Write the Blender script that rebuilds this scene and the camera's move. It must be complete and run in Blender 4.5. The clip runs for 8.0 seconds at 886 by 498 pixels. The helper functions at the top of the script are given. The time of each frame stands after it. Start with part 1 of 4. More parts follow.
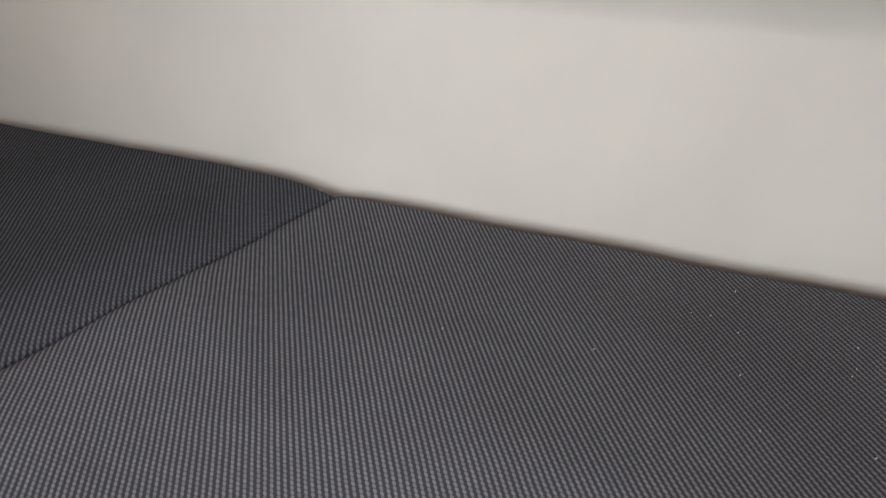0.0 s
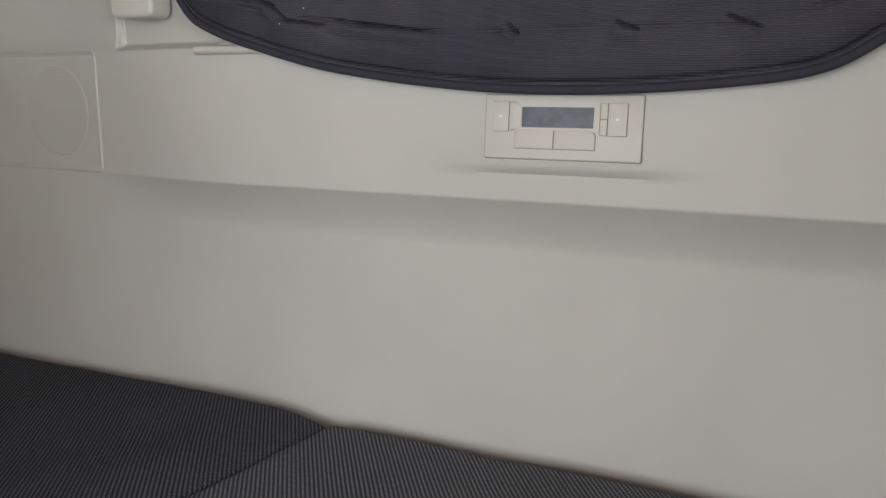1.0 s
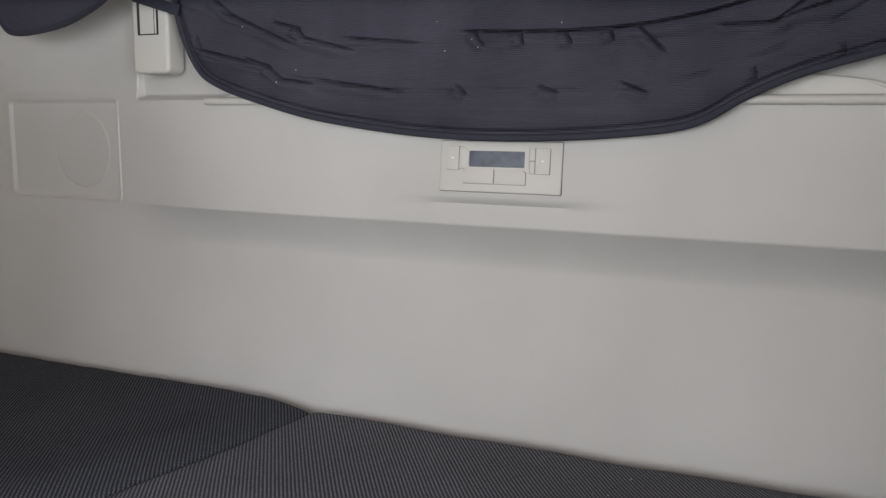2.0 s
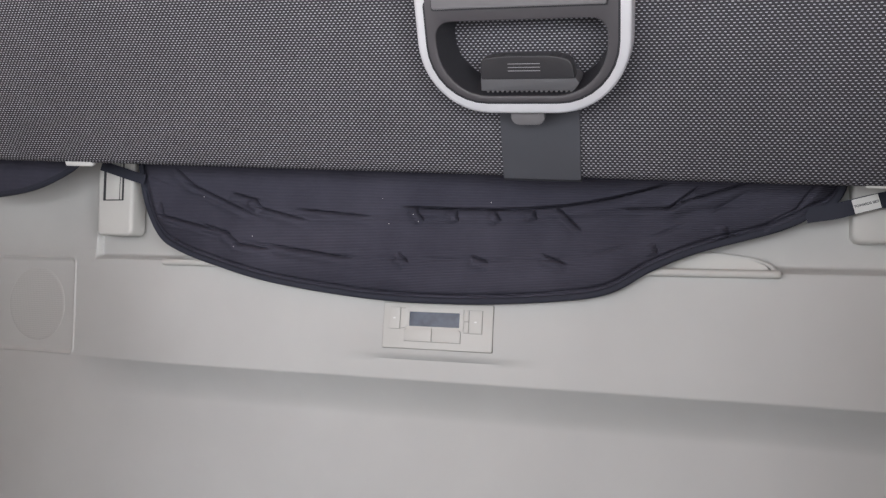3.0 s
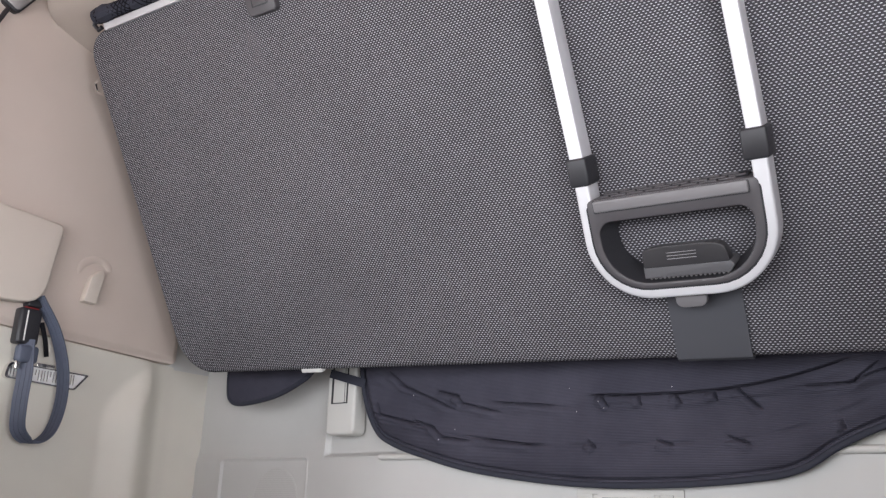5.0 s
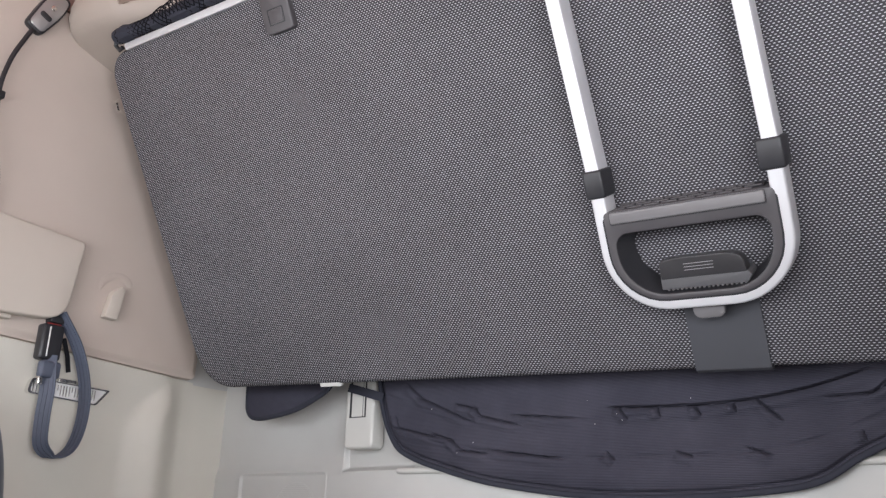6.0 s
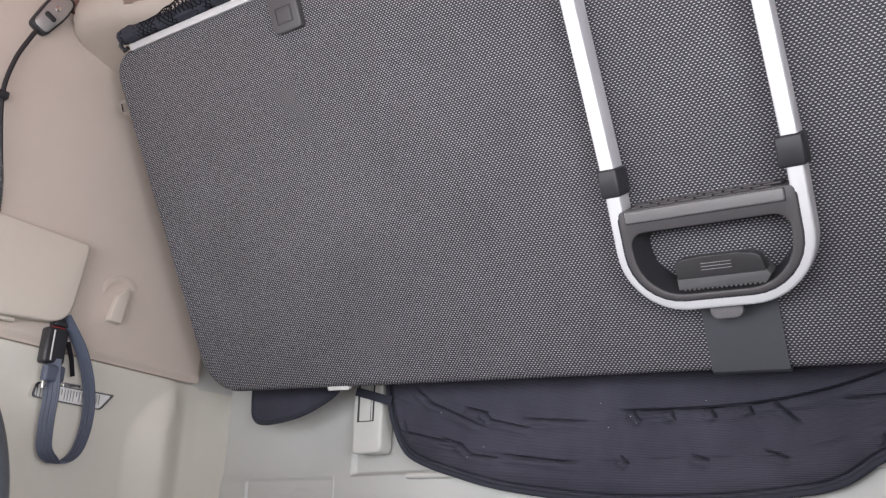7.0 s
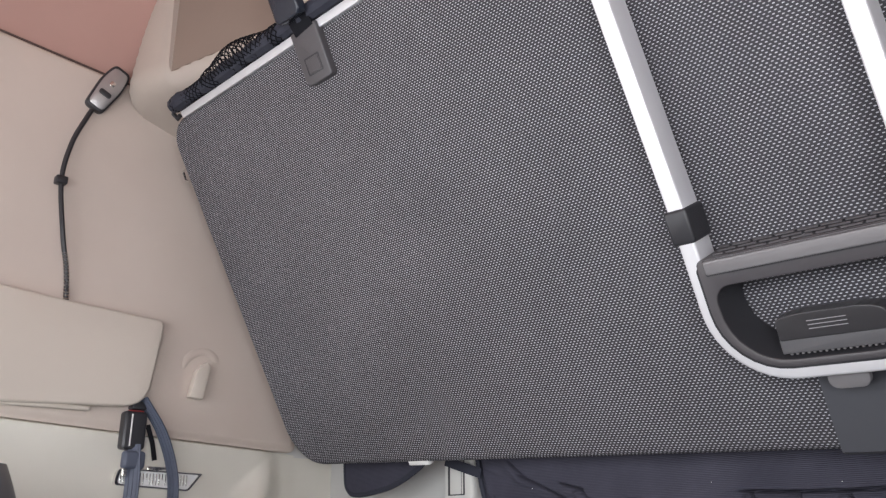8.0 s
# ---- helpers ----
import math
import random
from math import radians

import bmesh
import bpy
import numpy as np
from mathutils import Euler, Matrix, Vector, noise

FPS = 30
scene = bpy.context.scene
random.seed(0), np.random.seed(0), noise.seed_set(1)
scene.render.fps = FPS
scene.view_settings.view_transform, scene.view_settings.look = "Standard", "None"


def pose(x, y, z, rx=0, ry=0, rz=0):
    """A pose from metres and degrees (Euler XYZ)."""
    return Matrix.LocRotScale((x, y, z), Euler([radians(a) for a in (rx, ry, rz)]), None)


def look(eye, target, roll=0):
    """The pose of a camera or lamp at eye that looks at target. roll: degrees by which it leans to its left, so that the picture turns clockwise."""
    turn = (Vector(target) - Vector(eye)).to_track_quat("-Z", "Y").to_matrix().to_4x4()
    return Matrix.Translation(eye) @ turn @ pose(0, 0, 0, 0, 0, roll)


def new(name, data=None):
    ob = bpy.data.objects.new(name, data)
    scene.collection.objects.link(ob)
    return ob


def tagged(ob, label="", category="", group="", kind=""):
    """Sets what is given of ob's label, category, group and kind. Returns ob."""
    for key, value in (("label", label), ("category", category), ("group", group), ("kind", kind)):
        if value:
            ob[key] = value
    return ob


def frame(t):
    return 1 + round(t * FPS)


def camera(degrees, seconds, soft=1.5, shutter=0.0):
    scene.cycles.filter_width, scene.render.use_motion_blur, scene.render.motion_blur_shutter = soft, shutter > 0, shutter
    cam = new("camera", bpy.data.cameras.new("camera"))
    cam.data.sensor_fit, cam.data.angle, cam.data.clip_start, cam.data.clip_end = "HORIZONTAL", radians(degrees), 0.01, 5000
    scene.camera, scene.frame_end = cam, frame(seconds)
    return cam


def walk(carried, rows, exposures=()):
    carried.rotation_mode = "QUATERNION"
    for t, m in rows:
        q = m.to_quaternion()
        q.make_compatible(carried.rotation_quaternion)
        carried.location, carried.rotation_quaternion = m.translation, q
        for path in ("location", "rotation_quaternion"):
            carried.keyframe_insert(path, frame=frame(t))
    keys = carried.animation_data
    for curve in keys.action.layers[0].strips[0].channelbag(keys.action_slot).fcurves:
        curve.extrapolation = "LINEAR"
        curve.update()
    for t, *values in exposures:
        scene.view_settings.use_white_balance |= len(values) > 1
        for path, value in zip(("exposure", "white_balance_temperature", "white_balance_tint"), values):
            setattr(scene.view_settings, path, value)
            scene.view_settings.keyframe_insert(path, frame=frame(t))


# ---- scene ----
import functools

cam = camera(56.5, 8.0, soft=1.35)
PATH = [
    (0, (0.255, -0.895, 0.483), (-0.483, 0.717, -0.443), -0.1),
    (0.2, (0.272, -0.865, 0.5), (-0.519, 0.78, -0.318), -1.2),
    (0.3, (0.28, -0.856, 0.516), (-0.534, 0.798, -0.26), -1.2),
    (0.5, (0.278, -0.862, 0.523), (-0.539, 0.846, -0.121), -1.1),
    (1, (0.281, -0.913, 0.479), (-0.546, 0.868, 0.097), 0.1),
    (1.2, (0.303, -0.966, 0.488), (-0.517, 0.825, 0.14), 0.2),
    (2.3, (0.439, -1.137, 0.496), (-0.315, 0.701, 0.268), 1.1),
    (2.5, (0.453, -1.142, 0.5), (-0.219, 0.737, 0.37), 1.4),
    (3, (0.435, -1.243, 0.517), (-0.21, 0.649, 0.582), 1.4),
    (3.5, (0.467, -1.274, 0.464), (-0.154, 0.625, 0.563), 1.5),
    (4, (0.519, -1.274, 0.457), (-0.123, 0.61, 0.65), 1.7),
    (4.5, (0.546, -1.325, 0.449), (-0.369, 0.406, 0.856), 1.4),
    (5, (0.549, -1.329, 0.434), (-0.542, 0.236, 1.036), 1.5),
    (5.2, (0.561, -1.323, 0.438), (-0.548, 0.229, 1.04), 1.6),
    (6.3, (0.544, -1.351, 0.419), (-0.57, 0.179, 1.065), 1.4),
    (6.5, (0.539, -1.359, 0.416), (-0.574, 0.172, 1.061), 1.4),
    (7, (0.523, -1.331, 0.424), (-0.588, 0.199, 1.076), 1.3),
    (7.5, (0.538, -1.201, 0.48), (-0.636, 0.278, 1.139), 0.5),
    (8, (0.551, -1.117, 0.567), (-0.844, 0.156, 1.226), -0.2),
]
EXPOSURES = [(0.0, 0.58, 6500, 9), (0.2, 0.32, 6500, 9), (0.5, 0.02, 6500, 9), (1.0, -0.05, 6460, 9), (1.2, -0.04, 6450, 9), (2.3, 0.06, 6130, 11), (3.5, 0.27, 6080, 13), (5.0, 0.36, 6050, 13), (6.5, 0.40, 6050, 12), (8.0, 0.30, 6080, 12)]
walk(cam, [(t, look(eye, target, roll)) for t, eye, target, roll in PATH], EXPOSURES)

# ---- light: daylight through the windscreen and the door windows ----
world = bpy.data.worlds.new("sky")
scene.world = world
world.use_nodes = True
wt = world.node_tree
sky = wt.nodes.new("ShaderNodeTexSky")
sky.sky_type, sky.sun_disc = "NISHITA", False
sky.sun_elevation, sky.sun_rotation = radians(40), radians(200)
wt.links.new(sky.outputs[0], wt.nodes["Background"].inputs[0])
wt.nodes["Background"].inputs[1].default_value = 0.1


def window_light(name, m, w, h, watts, colour):
    lamp = bpy.data.lights.new(name, "AREA")
    lamp.shape, lamp.size, lamp.size_y, lamp.energy, lamp.color = "RECTANGLE", w, h, watts, colour
    ob = new(name, lamp)
    ob.matrix_world = m
    return ob


window_light("windscreen_light", look((0.0, -2.24, 0.58), (0.0, 0.0, 0.50)), 1.9, 0.85, 23, (1.0, 0.985, 0.96))
window_light("door_light_passenger", look((-1.17, -1.45, 0.52), (0.0, -0.9, 0.45)), 0.75, 0.6, 6.5, (1.0, 0.985, 0.96))
window_light("door_light_driver", look((1.17, -1.45, 0.52), (0.0, -0.9, 0.45)), 0.75, 0.6, 13, (1.0, 0.985, 0.96))


# ---- materials ----
def shader(name, colour, rough=0.5, metal=0.0, spec=0.5):
    m = bpy.data.materials.new(name)
    m.use_nodes = True
    b = m.node_tree.nodes["Principled BSDF"]
    b.inputs["Base Color"].default_value = (*colour, 1)
    b.inputs["Roughness"].default_value = rough
    b.inputs["Metallic"].default_value = metal
    b.inputs["Specular IOR Level"].default_value = spec
    return m, m.node_tree, b


def ramp_mix(nt, fac, a, b, lo=0.35, hi=0.65):
    r = nt.nodes.new("ShaderNodeValToRGB")
    r.color_ramp.elements[0].position, r.color_ramp.elements[0].color = lo, (*a, 1)
    r.color_ramp.elements[1].position, r.color_ramp.elements[1].color = hi, (*b, 1)
    nt.links.new(fac, r.inputs[0])
    return r.outputs[0]


def noise_tex(nt, scale, detail=3.0, stretch=(1, 1, 1), rough=0.55):
    co = nt.nodes.new("ShaderNodeTexCoord")
    mp = nt.nodes.new("ShaderNodeMapping")
    mp.inputs["Scale"].default_value = stretch
    nt.links.new(co.outputs["Object"], mp.inputs[0])
    n = nt.nodes.new("ShaderNodeTexNoise")
    n.inputs["Scale"].default_value, n.inputs["Detail"].default_value, n.inputs["Roughness"].default_value = scale, detail, rough
    nt.links.new(mp.outputs[0], n.inputs["Vector"])
    return n.outputs["Fac"]


def add_bump(nt, b, height, strength, dist):
    bp = nt.nodes.new("ShaderNodeBump")
    bp.inputs["Strength"].default_value, bp.inputs["Distance"].default_value = strength, dist
    nt.links.new(height, bp.inputs["Height"])
    nt.links.new(bp.outputs[0], b.inputs["Normal"])
    return bp


def moulded(name, colour, rough=0.55, grain=900, strength=0.25, wear=0.06):
    """Grained moulded plastic: large faint stains, fine leather grain."""
    m, nt, b = shader(name, colour, rough)
    lo = tuple(c * (1 - wear) for c in colour)
    hi = tuple(min(1, c * (1 + wear * 0.6)) for c in colour)
    nt.links.new(ramp_mix(nt, noise_tex(nt, 3.5, 4), lo, hi, 0.3, 0.7), b.inputs["Base Color"])
    add_bump(nt, b, noise_tex(nt, grain, 2), strength, 0.0004)
    return m


def woven(name, dark, light, width, row, dash, rough=0.9, stagger=0.5, relief=0.5, across=(0, 1), pull_by=0.0013, skew=0.0, spec=0.15):
    """Coarse two-tone weave: light dashes, dash (across, along) of a cell, on a dark ground."""
    m, nt, b = shader(name, dark, rough, spec=spec)

    def op(kind, *args):
        n = nt.nodes.new("ShaderNodeMath")
        n.operation = kind
        for k, a in enumerate(args):
            if isinstance(a, (int, float)):
                n.inputs[k].default_value = a
            else:
                nt.links.new(a, n.inputs[k])
        return n.outputs[0]

    co = nt.nodes.new("ShaderNodeTexCoord")
    xyz = nt.nodes.new("ShaderNodeSeparateXYZ")
    wob = nt.nodes.new("ShaderNodeTexNoise")
    wob.inputs["Scale"].default_value, wob.inputs["Detail"].default_value = 22.0, 2.0
    nt.links.new(co.outputs["Object"], wob.inputs["Vector"])
    pull = nt.nodes.new("ShaderNodeVectorMath")
    pull.operation = "MULTIPLY_ADD"
    pull.inputs[1].default_value = (pull_by, pull_by * 0.7, 0.0)
    nt.links.new(wob.outputs["Color"], pull.inputs[0])
    nt.links.new(co.outputs["Object"], pull.inputs[2])
    nt.links.new(pull.outputs[0], xyz.inputs[0])
    v = op("ADD", op("DIVIDE", xyz.outputs[across[1]], row), 1000.0)
    u = op("ADD", op("DIVIDE", xyz.outputs[across[0]], width), op("MULTIPLY", op("MODULO", op("FLOOR", v), 2.0), stagger))
    fv = op("SUBTRACT", op("FRACT", v), 0.5)
    fu = op("ADD", op("SUBTRACT", op("FRACT", op("ADD", u, 1000.0)), 0.5), op("MULTIPLY", fv, skew))
    du = op("DIVIDE", op("ABSOLUTE", fu), dash[0] / 2)
    dv = op("DIVIDE", op("ABSOLUTE", fv), dash[1] / 2)
    d = op("ADD", op("POWER", du, 3.0), op("POWER", dv, 3.0))
    r = nt.nodes.new("ShaderNodeMapRange")
    r.interpolation_type = "SMOOTHSTEP"
    for key, value in (("From Min", 1.5), ("From Max", 0.5), ("To Min", 0.0), ("To Max", 1.0)):
        r.inputs[key].default_value = value
    nt.links.new(d, r.inputs[0])
    cell = nt.nodes.new("ShaderNodeCombineXYZ")
    nt.links.new(op("FLOOR", u), cell.inputs[0])
    nt.links.new(op("FLOOR", v), cell.inputs[1])
    rnd = nt.nodes.new("ShaderNodeTexWhiteNoise")
    nt.links.new(cell.outputs[0], rnd.inputs["Vector"])
    thread = op("MULTIPLY", r.outputs[0], op("ADD", op("MULTIPLY", rnd.outputs["Value"], 0.28), 0.76))
    worn = ramp_mix(nt, noise_tex(nt, 5, 3), (0.92, 0.92, 0.92), (1.05, 1.05, 1.05), 0.3, 0.7)
    mix = nt.nodes.new("ShaderNodeMix")
    mix.data_type, mix.blend_type = "RGBA", "MULTIPLY"
    mix.inputs["Factor"].default_value = 1.0
    nt.links.new(ramp_mix(nt, thread, dark, light, 0.0, 1.0), mix.inputs["A"])
    nt.links.new(worn, mix.inputs["B"])
    nt.links.new(mix.outputs["Result"], b.inputs["Base Color"])
    add_bump(nt, b, r.outputs[0], relief, 0.0006)
    return m


M_WALL = moulded("beige_wall_plastic", (0.575, 0.572, 0.550), 0.55)
M_TRIM = moulded("pale_beige_plastic", (0.61, 0.60, 0.565), 0.48, 1200, 0.15, 0.03)
M_SIDE = moulded("beige_side_lining", (0.575, 0.494, 0.432), 0.62, 700, 0.3)
M_SIDELOW = moulded("warm_beige_plastic", (0.67, 0.642, 0.568), 0.58)
M_ROOF = moulded("roof_lining_cloth", (0.44, 0.262, 0.222), 0.9, 1500, 0.5)
M_FLAP = moulded("beige_flap_plastic", (0.608, 0.545, 0.474), 0.5, 1100, 0.2, 0.03)
M_RED = moulded("dark_red_plastic", (0.25, 0.03, 0.03), 0.4, 1500, 0.1)
M_LOCKER = moulded("locker_plastic", (0.43, 0.37, 0.32), 0.55, 1100, 0.2, 0.04)
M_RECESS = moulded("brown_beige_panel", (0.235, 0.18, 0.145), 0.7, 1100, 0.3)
M_METAL = moulded("grey_metal_face", (0.45, 0.44, 0.44), 0.28, 1500, 0.1)
M_METAL.node_tree.nodes["Principled BSDF"].inputs["Metallic"].default_value = 0.7
M_BUNK = woven("bunk_weave", (0.0550, 0.0535, 0.0600), (0.603, 0.598, 0.636), 0.0064, 0.0036, (0.47, 0.34))
M_MATT = woven("mattress_weave", (0.056, 0.060, 0.069), (0.208, 0.220, 0.246), 0.0062, 0.0044, (0.52, 0.92), skew=0.45, spec=0.05)
# darker copy of the same weave: the left half's shade is in the colour
M_MATT_SHADED = woven("shaded_mattress_weave", (0.031, 0.034, 0.041), (0.112, 0.120, 0.138), 0.0062, 0.0044, (0.52, 0.92), skew=0.45, spec=0.05)
M_DARK = moulded("dark_grey_plastic", (0.075, 0.070, 0.075), 0.42, 1500, 0.2)
M_GREY = moulded("mid_grey_plastic", (0.18, 0.173, 0.178), 0.45, 1500, 0.2)
M_GREYDARK = moulded("charcoal_plastic", (0.105, 0.104, 0.110), 0.42, 1500, 0.2)
M_BLACK = moulded("black_plastic", (0.026, 0.026, 0.030), 0.4, 1500, 0.2)
M_GLOSS = moulded("glossy_black_plastic", (0.018, 0.022, 0.034), 0.25, 1500, 0.1)
M_GRIP = moulded("satin_black_plastic", (0.040, 0.039, 0.042), 0.30, 1500, 0.1)
M_GAP = shader("thin_joint_shade", (0.20, 0.19, 0.175), 0.8)[0]
M_STEEL = moulded("pale_grey_plastic", (0.36, 0.36, 0.37), 0.4, 1500, 0.1)
M_RUBBER = moulded("grey_rubber_strap", (0.067, 0.069, 0.080), 0.6, 1800, 0.25)
M_GROOVE = shader("brown_groove", (0.11, 0.075, 0.065), 0.8)[0]
M_WHITE = moulded("off_white_plastic", (0.74, 0.73, 0.70), 0.45, 1500, 0.1, 0.03)
M_CORD = shader("matt_black_cord", (0.013, 0.013, 0.016), 0.95, 0.0, 0.1)[0]
M_STITCH = shader("pale_pink_thread", (0.30, 0.225, 0.22), 0.8)[0]
M_THREAD = shader("grey_thread", (0.085, 0.088, 0.098), 0.8)[0]
M_INK = shader("grey_print", (0.05, 0.05, 0.055), 0.7)[0]
M_ICON = shader("white_print", (0.85, 0.85, 0.83), 0.5)[0]

M_ALU, nt, b = shader("satin_aluminium", (0.76, 0.76, 0.78), 0.38, 0.35)
add_bump(nt, b, noise_tex(nt, 600, 2, (1, 0.03, 1)), 0.12, 0.0003)
M_CHROME, nt, b = shader("chrome_bezel", (0.78, 0.77, 0.75), 0.14, 1.0)
M_LENS, nt, b = shader("clear_ribbed_lens", (0.80, 0.80, 0.79), 0.2, 0.0)
b.inputs["Coat Weight"].default_value = 0.6
M_LCD, nt, b = shader("dark_blue_display", (0.028, 0.034, 0.058), 0.18, 0.0, 0.30)
nt.links.new(ramp_mix(nt, noise_tex(nt, 60, 3), (0.034, 0.041, 0.068), (0.062, 0.074, 0.112)), b.inputs["Base Color"])

M_NAVY, nt, b = shader("navy_ribbed_cloth", (0.028, 0.0315, 0.051), 0.9, 0.0, 0.1)
cloth_tone = ramp_mix(nt, noise_tex(nt, 9, 4), (0.061, 0.060, 0.081), (0.080, 0.078, 0.103))
wave = nt.nodes.new("ShaderNodeTexWave")
wave.bands_direction = "Z"
wave.inputs["Scale"].default_value, wave.inputs["Distortion"].default_value, wave.inputs["Detail"].default_value = 128, 0.4, 1
co = nt.nodes.new("ShaderNodeTexCoord")
nt.links.new(co.outputs["Object"], wave.inputs["Vector"])
rib = nt.nodes.new("ShaderNodeMix")
rib.data_type, rib.blend_type = "RGBA", "MULTIPLY"
rib.inputs["Factor"].default_value = 1.0
nt.links.new(cloth_tone, rib.inputs["A"])
nt.links.new(ramp_mix(nt, wave.outputs["Fac"], (0.80, 0.80, 0.80), (1.06, 1.06, 1.06), 0.1, 0.7), rib.inputs["B"])
nt.links.new(rib.outputs["Result"], b.inputs["Base Color"])
add_bump(nt, b, wave.outputs["Fac"], 0.6, 0.0012)
M_PIPING = moulded("navy_piping", (0.027, 0.029, 0.044), 0.8, 1500, 0.4)
M_LEATHER = moulded("dark_blue_grey_leather", (0.088, 0.098, 0.113), 0.36, 420, 0.4, 0.12)
M_PIPE = moulded("grey_leather_piping", (0.11, 0.122, 0.142), 0.28, 900, 0.2, 0.1)
M_SEATCLOTH = moulded("dark_seat_cloth", (0.045, 0.043, 0.052), 0.9, 900, 0.7, 0.15)
M_BELT, nt, b = shader("grey_webbing", (0.090, 0.104, 0.146), 0.55)
add_bump(nt, b, noise_tex(nt, 900, 2, (1, 1, 0.1)), 0.5, 0.0006)
M_FLOOR = moulded("dark_floor_mat", (0.035, 0.035, 0.037), 0.9, 500, 0.6, 0.2)
M_GLASS, nt, b = shader("window_glass", (0.9, 0.93, 0.92), 0.02)
b.inputs["Transmission Weight"].default_value = 1.0


# ---- mesh helpers ----
def mesh_of(name, bm, mat, smooth=True):
    me = bpy.data.meshes.new(name)
    bmesh.ops.recalc_face_normals(bm, faces=bm.faces)
    bm.to_mesh(me)
    bm.free()
    me.materials.append(mat)
    if smooth:
        me.shade_smooth()
        me.set_sharp_from_angle(angle=radians(35))
    return me


def part(name, bm, mat, parent, label="", smooth=True):
    ob = new(name, mesh_of(name, bm, mat, smooth))
    ob.parent = parent
    return tagged(ob, label)


def thing(name, label, category, m=None, group="", kind=""):
    ob = new(name)
    ob.empty_display_size = 0.05
    if m is not None:
        ob.matrix_world = m
    return tagged(ob, label, category, group, kind)


def solid(name, bm, mat, label, category, kind="", group="", smooth=True):
    return tagged(new(name, mesh_of(name, bm, mat, smooth)), label, category, group, kind)


def box(x0, x1, y0, y1, z0, z1, r=0.0, seg=3, bm=None):
    one = bmesh.new()
    bmesh.ops.create_cube(one, size=1)
    for v in one.verts:
        v.co = Vector(((x0 + x1) / 2 + v.co.x * (x1 - x0), (y0 + y1) / 2 + v.co.y * (y1 - y0), (z0 + z1) / 2 + v.co.z * (z1 - z0)))
    if r:
        bmesh.ops.bevel(one, geom=one.edges[:], offset=r, segments=seg, profile=0.5, affect="EDGES", clamp_overlap=True)
    return merge(bm, one)


def merge(bm, one, m=None):
    if m is not None:
        bmesh.ops.transform(one, matrix=m, verts=one.verts)
    if bm is None:
        return one
    me = bpy.data.meshes.new("joined")
    one.to_mesh(me)
    one.free()
    bm.from_mesh(me)
    bpy.data.meshes.remove(me)
    return bm


def rrect(x0, x1, y0, y1, r, n=6):
    """Rounded rectangle, anticlockwise from the lower left; r: one radius or four (bl, br, tr, tl)."""
    r = (r,) * 4 if isinstance(r, (int, float)) else r
    pts = []
    for (cx, cy, a0), q in zip(((x0 + r[0], y0 + r[0], 180), (x1 - r[1], y0 + r[1], 270), (x1 - r[2], y1 - r[2], 0), (x0 + r[3], y1 - r[3], 90)), r):
        for k in range(n + 1):
            a = radians(a0 + 90 * k / n)
            pts.append((cx + q * math.cos(a), cy + q * math.sin(a)))
    return pts


def plate(pts, z0, z1, r=0.0, seg=2, m=None, bm=None):
    """A plate from an outline in xy, between z0 and z1, rim rounded by r; m places it."""
    one = bmesh.new()
    f = one.faces.new([one.verts.new((x, y, z0)) for x, y in pts])
    ext = bmesh.ops.extrude_face_region(one, geom=[f])
    top = [v for v in ext["geom"] if isinstance(v, bmesh.types.BMVert)]
    for v in top:
        v.co.z = z1
    if r:
        rim = [e for e in one.edges if all(abs(v.co.z - z1) < 1e-7 for v in e.verts)]
        bmesh.ops.bevel(one, geom=rim, offset=r, segments=seg, profile=0.5, affect="EDGES", clamp_overlap=True)
    bmesh.ops.recalc_face_normals(one, faces=one.faces)
    return merge(bm, one, m) if bm is not None else (merge(None, one, m))


def ring(outer, inner, z0, z1, r=0.0, m=None):
    """A frame between two outlines of equally many points."""
    one = bmesh.new()
    n = len(outer)
    loops = [[one.verts.new((x, y, z)) for x, y in pts] for pts, z in ((outer, z0), (outer, z1), (inner, z1), (inner, z0))]
    for a in range(4):
        p, q = loops[a], loops[(a + 1) % 4]
        for k in range(n):
            one.faces.new((p[k], p[(k + 1) % n], q[(k + 1) % n], q[k]))
    if r:
        rim = [e for e in one.edges if all(abs(v.co.z - z1) < 1e-7 for v in e.verts) and len({loops[1].index(v) if v in loops[1] else -1 for v in e.verts} - {-1}) != 1]
        bmesh.ops.bevel(one, geom=rim, offset=r, segments=2, profile=0.5, affect="EDGES", clamp_overlap=True)
    return merge(None, one, m)


